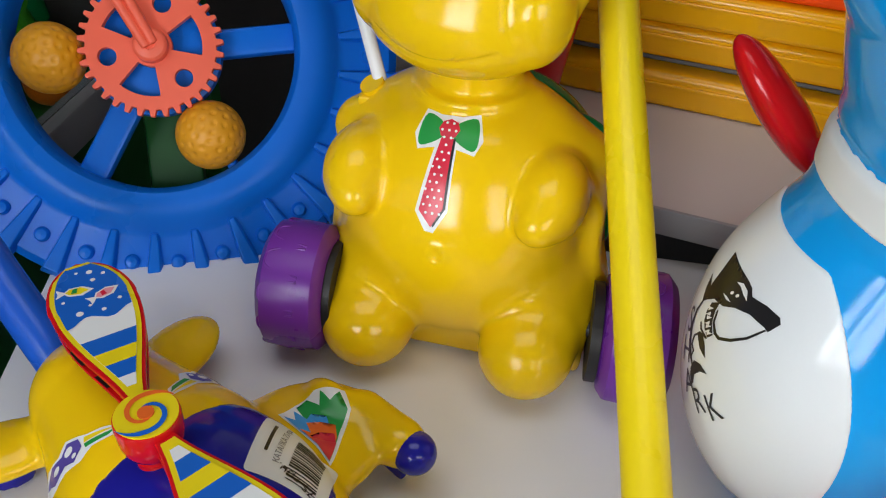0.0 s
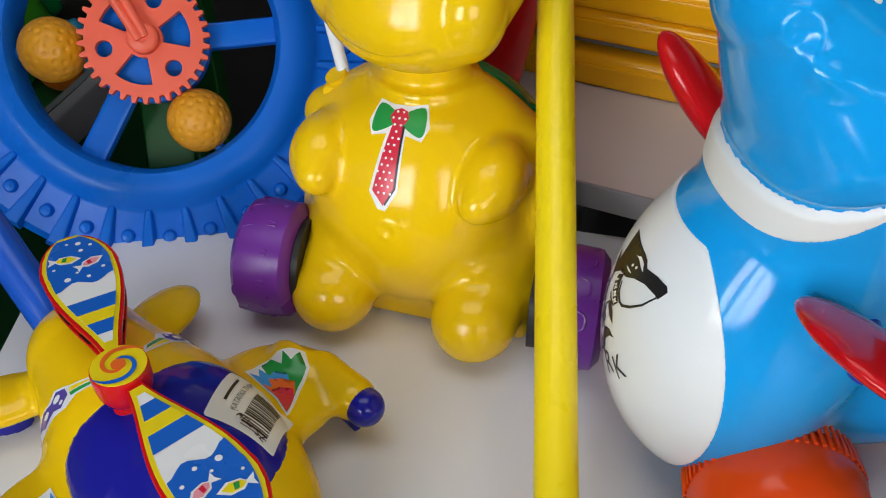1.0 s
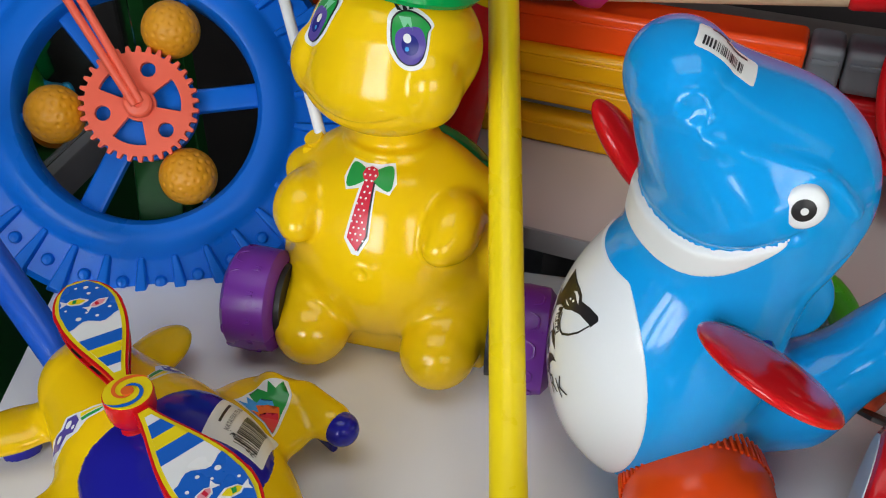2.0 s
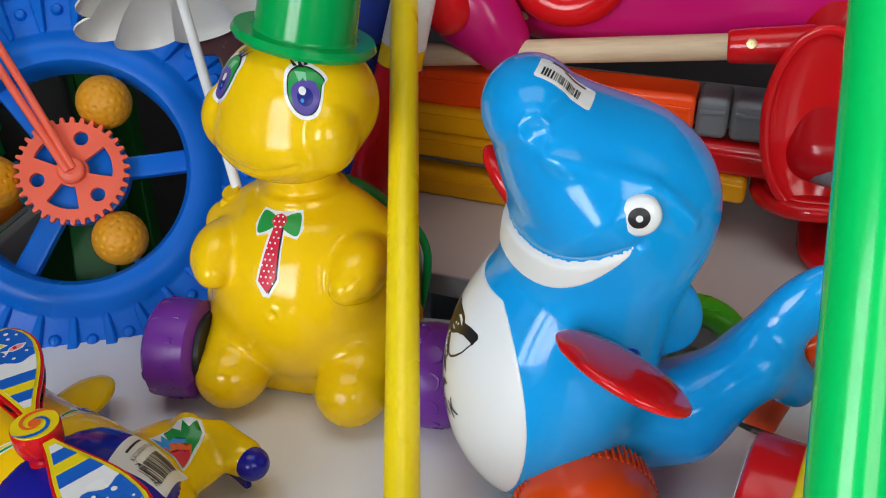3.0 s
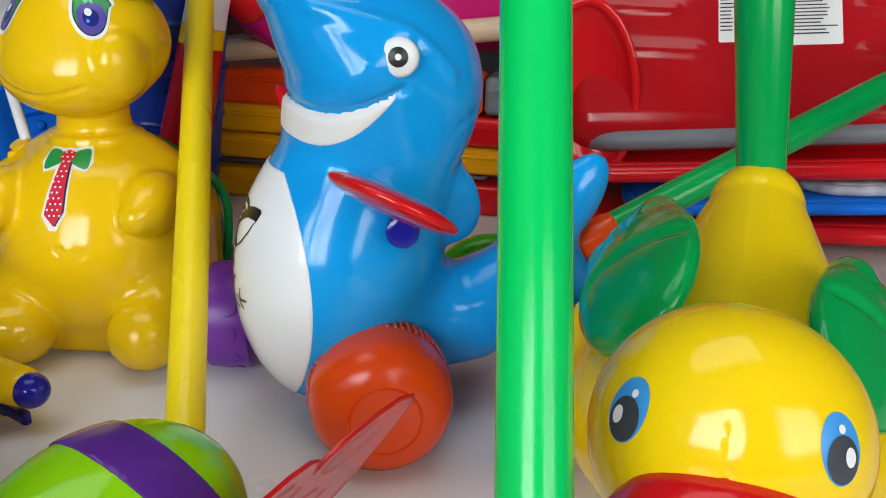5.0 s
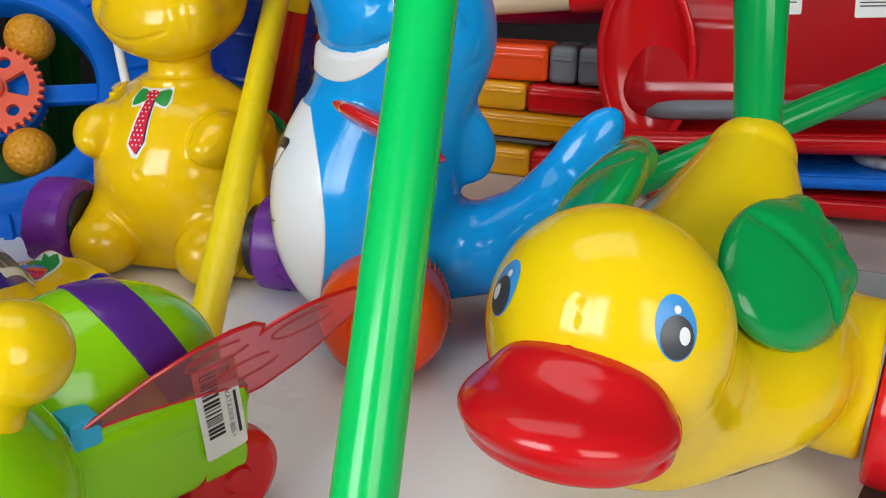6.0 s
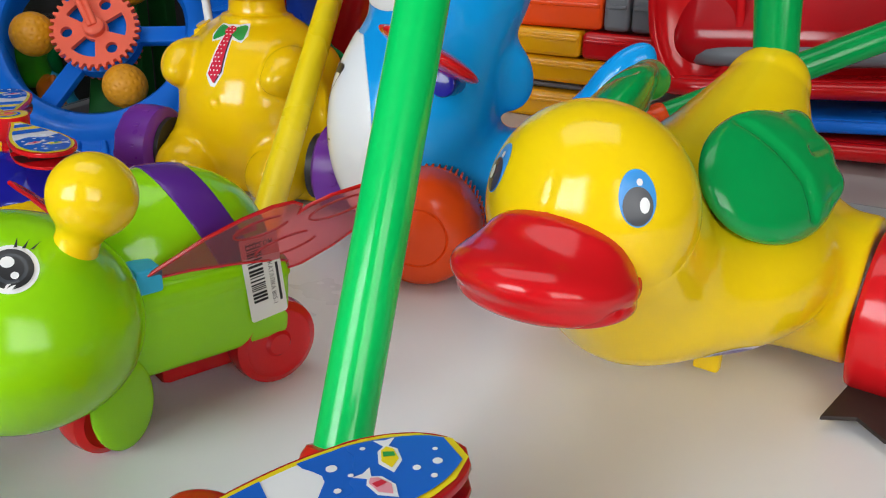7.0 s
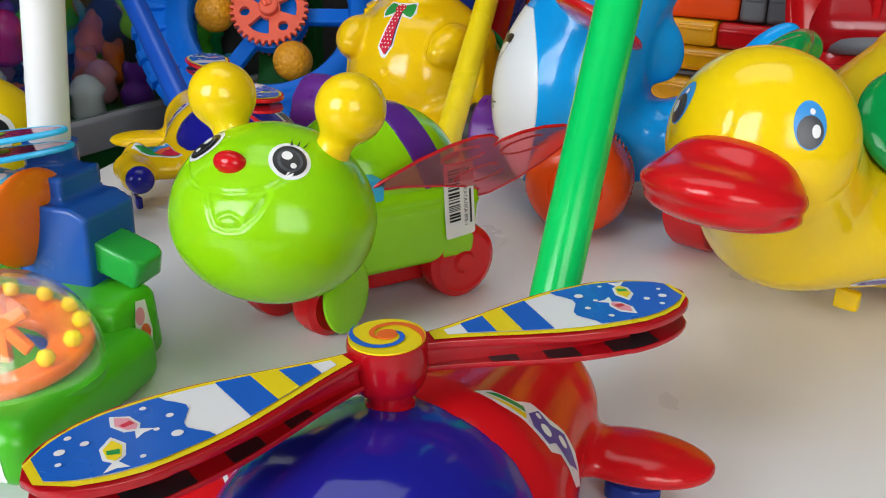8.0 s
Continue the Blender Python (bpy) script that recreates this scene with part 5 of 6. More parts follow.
# ---- big blue wheel toy ----
def wheel_toy():
    M = pose(-0.211, 0.566, 0.121, -34, 0, 14) @ pose(0, 0, 0, 90, 0, 0)
    w = thing("wheel_push_toy", "big blue plastic wheel push toy with coral gear and yellow balls", "toy", M)
    rim = part("rim", lathe([(0.097, -0.016), (0.105, -0.02), (0.118, -0.016), (0.138, -0.02), (0.166, -0.018), (0.171, -0.014), (0.171, 0.002), (0.165, 0.008), (0.133, 0.008), (0.127, 0.012), (0.120, 0.0175), (0.110, 0.0195), (0.101, 0.017), (0.097, 0.011), (0.097, -0.016)], 120), BLW, w)
    n = 30
    for i in range(n):
        a = 2 * math.pi * i / n
        m = pose(0, 0, 0, 0, 0, math.degrees(a))
        bm = bmesh.new()
        vs = [bm.verts.new(p) for p in [(0.128, -0.0035, 0.006), (0.128, 0.0035, 0.006), (0.174, 0.0085, 0.004), (0.174, -0.0085, 0.004), (0.129, -0.002, 0.0125), (0.129, 0.002, 0.0125), (0.169, 0.0055, 0.0155), (0.169, -0.0055, 0.0155)]]
        for f in ((3, 2, 1, 0), (4, 5, 6, 7), (0, 1, 5, 4), (1, 2, 6, 5), (2, 3, 7, 6), (3, 0, 4, 7)):
            bm.faces.new([vs[k] for k in f])
        bmesh.ops.bevel(bm, geom=list(bm.edges), offset=0.0012, segments=2, affect="EDGES", profile=0.5)
        bm.transform(m)
        part("tread_block", bm, BLW, rim)
        q = math.radians(180 / n)
        part("stud", moved(lathe([(0.0055, 0.007), (0.0052, 0.010), (0.0036, 0.012), (0, 0.0127)], 14), pose(0.150 * math.cos(a + q), 0.150 * math.sin(a + q), 0)), BLW, rim)
    for a in (2, 122, 238):
        g = geo_of(box(0.03, 0.108, -0.0105, 0.0105, -0.012, 0.002, 0.004))
        part("spoke", moved(g, pose(0, 0, 0, 0, 0, a)), BLW, w)
    part("hub", lathe([(0.046, -0.012), (0.046, 0.004), (0.04, 0.006), (0, 0.006)], 48), BLW, w)
    loops = []
    teeth = 34
    out = []
    for i in range(teeth):
        for da, r in ((-0.30, 0.0435), (-0.16, 0.0485), (0.16, 0.0485), (0.30, 0.0435)):
            a = 2 * math.pi * (i + da) / teeth
            out.append((r * math.cos(a), r * math.sin(a)))
    loops.append(out)
    for k in range(3):
        a0 = radians(10 + 120 * k)
        arc = [(0.034 * math.cos(a0 + t), 0.034 * math.sin(a0 + t)) for t in np.linspace(-0.42, 0.42, 9)]
        inn = [(0.014 * math.cos(a0 + t), 0.014 * math.sin(a0 + t)) for t in np.linspace(0.42, -0.42, 5)]
        loops.append((arc + inn)[::-1])
        a1 = a0 + radians(60)
        loops.append(circle(0.0062, 18, 0.030 * math.cos(a1), 0.030 * math.sin(a1))[::-1])
    gear = part("gear", moved(plate(loops, 0.007, 0.0007), pose(0, 0, 0.012)), CORAL, w, "coral toothed gear")
    part("gear_boss", lathe([(0.012, 0.018), (0.0115, 0.026), (0.0095, 0.028), (0.004, 0.0285), (0.0035, 0.027), (0, 0.027)], 32), CORAL, gear)
    part("rear_gear", moved(plate([[(x * 0.9, y * 0.9) for x, y in out]], 0.005), pose(0, 0, -0.024)), CORAL, w)
    fib = [Vector((math.sqrt(1 - z * z) * math.cos(i * 2.39996), math.sqrt(1 - z * z) * math.sin(i * 2.39996), z)) for i, z in ((i, 1 - 2 * (i + 0.5) / 130) for i in range(130))]
    pts = np.array([tuple(p * 0.0245) for p in fib])

    def ball(P):
        r = np.linalg.norm(P, axis=1)
        q = P / np.maximum(r, 1e-6)[:, None] * 0.0245
        near = np.min(np.linalg.norm(q[:, None, :] - pts[None], axis=2), axis=1) if len(P) < 60000 else np.full(len(P), 1.0)
        return r - 0.0245 + 0.0011 * np.clip(1 - (near / 0.0022) ** 2, 0, 1)
    bg = blob(ball, (-0.0265,) * 3, (0.0265,) * 3, 0.0014)
    for a in (64, 181, 297):
        m = pose(0.070 * math.cos(radians(a)), 0.070 * math.sin(radians(a)), 0.004)
        part("ball", moved(bg, m), BALL, w, "dimpled golden yellow ball", sharp=0)
        part("peg", tube([(0.085 * math.cos(radians(a)), 0.075 * math.sin(radians(a)), 0), (0.106 * math.cos(radians(a)), 0.106 * math.sin(radians(a)), 0)], 0.004, 12), BLW, w)
    inv = M.inverted()
    d = Vector((-0.052, 0.115)).normalized()
    for s in (-1, 1):
        off = Vector((d.y, -d.x)) * 0.0045 * s
        part("push_rod", tube([(off.x * 0.6, off.y * 0.6, 0.027), (d.x * 0.08 + off.x, d.y * 0.08 + off.y, 0.034), (d.x * 0.22 + off.x * 1.4, d.y * 0.22 + off.y * 1.4, 0.05)], 0.0036, 12), CORAL, w, "coral plastic push rod")
    # frame behind
    part("stand", box(-0.02, 0.02, -0.15, 0.05, -0.06, -0.04, 0.003), DGRN, w, "green rear stand")


wheel_toy()


# ---- goods stacked on the back shelf ----
def beam(name, label, x0, x1, z0, h, y, mats, joints, depth=0.05, tip=0.0):
    """A hollow plastic handle beam lying along the shelf, in one or more coloured lengths."""
    t = thing(name, label, "shovel", BG @ pose(0, y, z0, 0, tip, 0), group="stacked shovels")
    xs = [x0, *joints, x1]
    for i, mat in enumerate(mats):
        g = box(xs[i] + 0.0008, xs[i + 1] - 0.0008, 0, depth, 0, h, 0.006, 3)
        p = part("tube", g, mat, t)
        part("ridge", box(xs[i] + 0.004, xs[i + 1] - 0.004, -0.0022, 0.006, h * 0.62, h * 0.74, 0.001), mat, p)
    return t


beam("beach_shovel", "golden yellow plastic shovel lying on the shelf", -0.40, 0.05, 0.0, 0.031, -0.022, (YELD, RED), (0.012,))
beam("beach_shovel", "golden yellow plastic shovel in the stack", -0.42, 0.08, 0.041, 0.028, -0.018, (YELD,), ())
beam("beach_shovel", "yellow plastic shovel handle with a red end", -0.38, 0.12, 0.0705, 0.029, -0.022, (YELD, RED), (0.004,))
beam("beach_shovel", "orange plastic shovel handle with grey collar", -0.45, 0.11, 0.101, 0.038, -0.016, (ORG, GREY, GREY), (0.024, 0.054), tip=-0.6)
beam("beach_shovel", "grey plastic shovel handle low in the stack", -0.40, 0.03, 0.0315, 0.009, -0.006, (GREY,), ())


def round_shovel(name, label, m, socket, length, blade=False):
    """A child's shovel: wooden handle, plastic socket with rivet, and blade."""
    t = thing(name, label, "shovel", m, group="stacked shovels")
    part("handle", tube([(-length, 0, 0), (0.0, 0, 0)], [0.0105, 0.0115], 20), WOOD, t, "turned pale wooden handle")
    s = part("socket", tube([(-0.004, 0, 0), (0.06, 0, 0.0)], [0.0145, 0.017], 24), socket, t, "plastic socket with a rivet")
    part("rivet", moved(lathe([(0.0045, 0), (0.0042, 0.0015), (0.0015, 0.0018), (0, 0.0012)], 16), pose(0.012, -0.0135, 0.006, 68, 0, 0)), METAL, s)
    if blade:
        # dished round blade hanging from the socket
        c = (0.068, -0.036, -0.060)

        def dish(P):
            d = np.abs(ell(P, c, (0.043, 0.024, 0.082))) - 0.0038
            return smax(0.002, d, c[1] - P[:, 1])
        part("blade", blob(dish, (0.012, -0.055, -0.155), (0.125, 0.005, 0.035), 0.003), RED, t, "dished red plastic blade", sharp=0)
    return t


W = pose(0.372, 0.592, 0.232)
round_shovel("shovel", "child's shovel with pale wooden handle and red socket", W @ pose(0, 0, 0, 0, -6.5, -16), RED, 0.42, True)
round_shovel("shovel", "child's shovel with pale wooden handle and blue socket", W @ pose(0.012, 0.045, 0.034, 0, -9, -18), plastic("royal_blue_plastic", (0.01, 0.12, 0.6), 0.3, 0.05), 0.45)


S = lambda x, y, z, rx=0, ry=0, rz=-20: pose(x, y, z, rx, ry, rz)
def big_scoop():
    t = thing("shovel_scoop", "big glossy red plastic shovel scoop with white labels", "shovel", S(0.605, 0.530, 0.235, -30, -4, -20), group="stacked shovels")

    def pan(P):
        q = np.abs(P - np.array((0, 0.03, 0.03))) - np.array((0.165, 0.012, 0.105))
        d = np.linalg.norm(np.maximum(q, 0), axis=1) + np.minimum(q.max(axis=1), 0) - 0.03
        for k in range(4):
            z = 0.105 - 0.042 * k
            d = d - 0.0035 * np.exp(-(path_dist(P, [(-0.15, -0.012, z + 0.006), (-0.09 + 0.02 * (k % 2), -0.012, z)]) / 0.006) ** 2)
            d = d - 0.0030 * np.exp(-(path_dist(P, [(0.075, -0.012, z - 0.004), (0.125, -0.012, z - 0.01)]) / 0.005) ** 2)
        return d
    p = part("pan", blob(pan, (-0.21, -0.02, -0.12), (0.21, 0.08, 0.18), 0.0042), REDD, t, sharp=0)
    for x, z, lw, lh, seed in ((-0.042, 0.012, 0.017, 0.05, 3), (0.034, 0.006, 0.046, 0.046, 8)):
        U, V, o = (1, 0, 0), (0, 0, 1), (x, -0.02, z)
        lab = stuck("price_label", flat(rounded(-lw / 2, lw / 2, -lh / 2, lh / 2, 0.002)), PAPER, p, o, U, V, pan, 0.0004, 0.006, 0.02, "white paper label with small print")
        rows_ = [flat(rect(-lw * 0.42, lw * random.Random(seed + i).uniform(0.05, 0.42), lh * (0.40 - 0.075 * i), lh * (0.425 - 0.075 * i))) for i in range(10)]
        stuck("print", join(*rows_), INK, lab, o, U, V, pan, 0.0008, 0.006, 0.02)


big_scoop()


def slab_tray(name, label, x0, x1, y0, z, h, mat, tip, rz=-20, depth=0.2):
    t = thing(name, label, "sled", S(x0, y0, z, 0, tip, rz), group="stacked sleds")
    ln = x1 - x0
    loop = rounded(0, ln, 0, depth, 0.045, 8)
    part("deck", plate([loop], h, min(h * 0.42, 0.007)), mat, t, sharp=50)
    part("rim", tube([(x, y, h * 0.5) for x, y in rounded(-0.001, ln + 0.001, -0.001, depth + 0.001, 0.046, 8)] + [(ln + 0.001, depth - 0.046, h * 0.5)], h * 0.42, 10, caps=False), mat, t)
    return t


slab_tray("sled", "flat grey plastic sled tray under the red scoop", 0.43, 0.95, 0.545, 0.120, 0.025, GREY, -5.5)
slab_tray("sled", "flat red plastic sled tray in the stack", 0.40, 0.95, 0.545, 0.090, 0.02, RED, -5)
slab_tray("sled", "flat blue plastic sled tray in the stack", 0.47, 1.0, 0.500, 0.070, 0.014, BLW, -5)
slab_tray("sled", "flat red plastic sled tray at the bottom", 0.44, 1.0, 0.51, 0.047, 0.02, RED, -3)
slab_tray("sled", "printed grey and white sled tray in the stack", 0.62, 1.05, 0.46, 0.097, 0.012, plastic("speckled_print", (0.35, 0.36, 0.40), 0.35, 0.9, 0.02, 240), -5)


def scoop_back(name, label, m, r, ln, mat, ringmat=None):
    """A round-backed scoop lying on its side, with an open grip ring."""
    t = thing(name, label, "shovel", m, group="stacked shovels")
    part("shell", blob(lambda P: smax(0.01, smin(r * 0.3, ell(P, (0, 0, -r * 0.12), (ln, r, r * 0.82)), cap(P, (-ln * 0.7, r * 0.1, r * 0.1), (ln * 0.8, 0, -r * 0.2), r * 0.55, r * 0.62)), -P[:, 1] - r * 0.8), (-ln - 0.01, -r - 0.01, -r - 0.01), (ln + 0.01, r + 0.01, r + 0.01), 0.006), mat, t, sharp=0)
    if ringmat:
        loop = [(-ln * 0.42 + 0.038 * math.cos(a), -r * 0.85, 0.008 + 0.030 * math.sin(a)) for a in np.linspace(0, 2 * math.pi, 32)]
        part("grip_ring", tube(loop, 0.017, 14, caps=False), ringmat, t, "thick red grip ring")
        part("grip_arm", tube([(-ln * 0.42 + 0.045, -r * 0.85, 0.02), (-ln * 0.42 + 0.16, -r * 0.7, 0.045), (-ln * 0.42 + 0.5, -r * 0.3, 0.06)], [0.02, 0.022, 0.026], 18), ringmat, t)
    return t


scoop_back("scoop", "magenta plastic scoop with a thick red grip ring", pose(0.36, 0.70, 0.275, 0, -4, -18), 0.085, 0.26, MAG, RED)
scoop_back("scoop", "magenta plastic scoop end in the stack", pose(0.146, 0.665, 0.252, 0, 40, -18), 0.045, 0.055, MAG)
scoop_back("scoop", "red plastic scoop end in the stack", pose(0.105, 0.645, 0.285, 0, 50, -18), 0.035, 0.05, RED)
scoop_back("scoop", "red plastic scoop on top of the stack", pose(0.42, 0.82, 0.40, 0, 0, -18), 0.10, 0.5, RED)

# red post with yellow and white bands, standing behind the turtle
def banded_post():
    t = thing("banded_post", "red plastic post with yellow band and white top", "post", pose(0.043, 0.60, 0.045, 0, 13, 0))
    part("base", lathe([(0.032, 0), (0.032, 0.004), (0.0265, 0.006), (0.0200, 0.172), (0.0, 0.172)], 32), RED, t)
    part("band", lathe([(0.0201, 0.1725), (0.0197, 0.190), (0.0, 0.190)], 32), YELB, t)
    part("top", lathe([(0.0196, 0.1905), (0.0180, 0.27), (0.0, 0.27)], 32), WHTM, t)


banded_post()


# tall blue bucket and dark flower pot behind the turtle
def bucket(name, label, m, r0, r1, h, mat, ribs):
    t = thing(name, label, "bucket", m)
    prof = [(0, 0), (r0, 0)]
    for i in range(ribs):
        a, b = i / ribs, (i + 0.9) / ribs
        prof += [(r0 + (r1 - r0) * a, h * a + 0.002), (r0 + (r1 - r0) * b, h * b), (r0 + (r1 - r0) * b + 0.002, h * b + 0.002), (r0 + (r1 - r0) * b + 0.002, h * b + 0.004)]
    prof += [(r1, h), (r1 - 0.004, h), (r0 - 0.004, 0.01), (0, 0.01)]
    part("wall", lathe(prof, 64), mat, t)
    return t


bucket("bucket", "tall dark blue ribbed plastic bucket", pose(0.03, 0.68, 0.045, 4, 3, 0), 0.05, 0.075, 0.34, DBLU, 7)
n_ = 14
solid("flower_wheel", plate([[(0.062 * (1 - 0.14 * abs(math.cos(n_ * a / 2)) ** 2) * math.cos(a), 0.062 * (1 - 0.14 * abs(math.cos(n_ * a / 2)) ** 2) * math.sin(a)) for a in np.linspace(0, 2 * math.pi, 140)[:-1]]], 0.02, 0.002), MAROON, "dark maroon scalloped plastic disc leaning on the shelf", "toy", pose(-0.06, 0.665, 0.245, 74, 0, 10))

# curved green dotted handle behind the shark
def dotted_handle():
    pts = [(0.322 + 0.052 * t, 0.435 - 0.005 * t, 0.012 + 0.055 * math.cos(math.pi * 0.5 * t * 0.999) ** 0.7) for t in np.linspace(-1.0, 1.0, 16)]
    t = thing("jump_handle", "curved bright green plastic handle with raised dots", "toy")
    part("tube", tube(pts, 0.0125, 18), GLOWG, t)
    rng = random.Random(4)
    geos = []
    for p in pts[2:-1]:
        for k in range(7):
            a = radians(20 + 25 * k)
            geos.append(moved(lathe([(0.0016, 0), (0.0012, 0.0007), (0, 0.0009)], 8), Matrix.Translation(Vector(p) + Vector((0.3 * math.cos(a), -math.sin(a) * 0.8, abs(math.sin(a)) * 0.6)).normalized() * 0.012)))
    part("dots", join(*geos), GLOWG, t)


dotted_handle()


# slanting green pole with a red foot
def green_pole():
    t = thing("green_pole_toy", "green plastic push pole slanting across the stacked sleds", "pole", pose(0, 0, 0))
    part("push_pole", tube([(0.39, 0.344, 0.111), (0.98, 0.469, 0.347)], 0.0122, 22), GRN, t)
    part("foot", tube([(0.366, 0.339, 0.101), (0.392, 0.3445, 0.112)], 0.0135, 20), ORG, t, "orange-red plastic foot")
    part("leg", tube([(0.372, 0.341, 0.10), (0.366, 0.37, 0.008)], [0.011, 0.013], 16), ORG, t)


green_pole()

solid("green_post", box(0.63, 0.66, 0.25, 0.28, 0.0, 0.4, 0.004), GRN, "green painted upright post standing on the table", "post")


# ---- display case along the left side ----
CASE = pose(-0.372, 0.55, 0, 0, 0, 82)


def display_case():
    t = thing("display_case", "glass display case with white rail and dark green base", "display case", CASE)
    part("base", box(-0.8, 0.32, 0.004, 0.5, -0.75, -0.0405, 0.004), DGRN, t, "dark green painted base")
    part("rail", box(-0.8, 0.32, -0.008, 0.02, -0.040, 0.0, 0.004), EDGE, t, "grey-white rail along the glass")
    part("pane", box(-0.8, 0.32, 0.004, 0.008, 0.001, 0.6, 0), GLASS, t, "glass front tinted to dim the case inside").visible_shadow = False
    # Dark back, lid and sides are added to keep daylight off the toys.
    part("back_panel", box(-0.8, 0.32, 0.45, 0.47, -0.040, 0.6, 0), SHADE_DARK, t)
    part("lid", box(-0.8, 0.32, 0.004, 0.47, 0.602, 0.62, 0.002), DGRN, t, "closed lid added to shade the case inside")
    for x in (-0.806, 0.314):
        part("shade_side", box(x, x + 0.006, 0.022, 0.448, -0.040, 0.6, 0), SHADE_DARK, t)
    for x in (0.325, 0.40):
        part("post", box(x, x + 0.028, -0.012, 0.02, -0.75, 0.6, 0.003), DGRN, t, "green corner post")


display_case()


def packed_toy(kind, mat, m):
    if kind == 0:
        g = blob(lambda P: smin(0.01, ell(P, (0, 0, 0.02), (0.026, 0.024, 0.022)), ell(P, (0, 0, 0.05), (0.018, 0.018, 0.018)), ell(P, (0.018, 0, 0.062), (0.008, 0.006, 0.012)), ell(P, (-0.018, 0, 0.062), (0.008, 0.006, 0.012))), (-0.04, -0.035, -0.005), (0.04, 0.035, 0.08), 0.005)
    else:
        g = lathe([(0.014, 0), (0.024, 0.012), (0.02, 0.035), (0.026, 0.045), (0.012, 0.062), (0, 0.066)], 18)
    return solid("packed_toy", g, mat, "small coloured plastic toy heaped in the display case", "toy", m, group="toys in the display case", sharp=0)


rng = random.Random(11)
palette = [LIME, MAG, YELB, GLOWG, LBLU, S_PNK, ORNG, WHTM, PUR, GRN]
firsts = [packed_toy(k % 2, palette[k], CASE @ pose(-0.7 + 0.1 * k, 0.12, -0.040)) for k in range(10)]
for i in range(90):
    src = firsts[rng.randrange(10)]
    layer = i // 32
    copy_thing(src, CASE @ pose(rng.uniform(-0.7, 0.27), rng.uniform(0.06, 0.4), -0.040 + 0.05 * layer, rng.uniform(-14, 14) * (layer > 0), rng.uniform(-14, 14) * (layer > 0), rng.uniform(0, 360)))


# ---- rattle push toy at the left ----
def rattle_toy():
    t = thing("rattle_push_toy", "green and blue push toy with clear ball dome and white pole", "toy", pose(-0.03, -0.10, 0))
    MID = plastic("mid_blue_plastic", (0.008, 0.085, 0.40), 0.25, 0.06)
    TRG = plastic("clear_green_plastic", (0.03, 0.55, 0.08), 0.12, 0.05, alpha_trans=0.35)

    def base(P):
        q = np.abs(P - np.array((-0.008, -0.048, 0.0165))) - np.array((0.047, 0.045, 0.0045))
        return np.linalg.norm(np.maximum(q, 0), axis=1) - 0.012
    part("base", blob(base, (-0.075, -0.115, 0.0), (0.06, 0.02, 0.04), 0.0026), GLOWG, t, "bright green moulded base", sharp=0)

    def board(P):
        lean = np.abs(P[:, 1] - 0.012) - 0.022
        side = np.abs(P[:, 0] + 0.018) - (0.056 - 0.10 * np.clip(P[:, 2] - 0.01, 0, 1))
        return smax(0.008, smax(0.01, lean, side), np.maximum(P[:, 2] - 0.046, 0.004 - P[:, 2]))
    part("backboard", blob(board, (-0.085, -0.02, 0.0), (0.05, 0.045, 0.08), 0.0026), GLOWG, t, "bright green backboard behind the dome", sharp=0)
    sk = part("side_sticker", flat([(-0.011, -0.024), (0.006, -0.026), (0.011, -0.004), (0.008, 0.022), (-0.004, 0.025), (-0.009, 0.008)]), S_WHT, t, "small printed side sticker")
    sk.matrix_basis = pose(0.0372, 0.012, 0.026, 90, 0, 90) @ Matrix.Scale(0.72, 4) @ pose(0, 0, 0, -5.5, 0, 0)
    for x, y, r, mat in ((-0.002, 0.012, 0.006, S_PNK), (0.001, -0.004, 0.007, S_ORG), (-0.002, -0.016, 0.005, S_GRN)):
        part("print", flat(circle(r, 16, x, y, r * 1.2), 0.0004), mat, sk)

    def tower(P):
        low = np.max(np.abs(P - np.array((-0.017, 0.037, 0.062))) - np.array((0.023 - 0.0, 0.023, 0.028)), axis=1)
        low = np.maximum(low, P[:, 0] * 0.5 + P[:, 2] - 0.088)
        step = np.max(np.abs(P - np.array((-0.030, 0.040, 0.092))) - np.array((0.017, 0.018, 0.012)), axis=1)
        col = np.maximum(np.linalg.norm(P[:, :2] - np.array((-0.042, 0.055)), axis=1) - 0.0150, np.abs(P[:, 2] - 0.100) - 0.016)
        return smin(0.003, low, step, col)
    part("tower", blob(tower, (-0.065, 0.008, 0.03), (0.012, 0.075, 0.122), 0.002), MID, t, "blue moulded tower", sharp=0)
    part("push_pole", tube([(-0.0425, 0.055, 0.108), (-0.010, 0.055, 0.5)], 0.0115, 24), WHTM, t, "white plastic push pole")

    def fin(P):
        out = np.max(np.abs((P - np.array((0.016, 0.034, 0.058))) @ np.array(((0.94, 0, 0.34), (0, 1, 0), (-0.34, 0, 0.94)))) - np.array((0.014, 0.012, 0.006)), axis=1)
        return smax(0.004, out, np.abs(P[:, 0] - 0.016) + np.abs(P[:, 1] - 0.034) - 0.025) - 0.002
    part("fin", blob(fin, (-0.008, 0.012, 0.04), (0.042, 0.058, 0.08), 0.0015), TRG, t, "translucent green side fin", sharp=0)
    dr = part("drum", moved(lathe([(0, -0.065), (0.0235, -0.065), (0.0235, 0.0), (0, 0.0)], 48), pose(-0.030, 0.014, 0.083, 0, 90, -12)), plastic("pale_blue_print", (0.10, 0.50, 0.78), 0.25, 0.05), t, "pale blue drum with printed flowers")
    rng = random.Random(2)
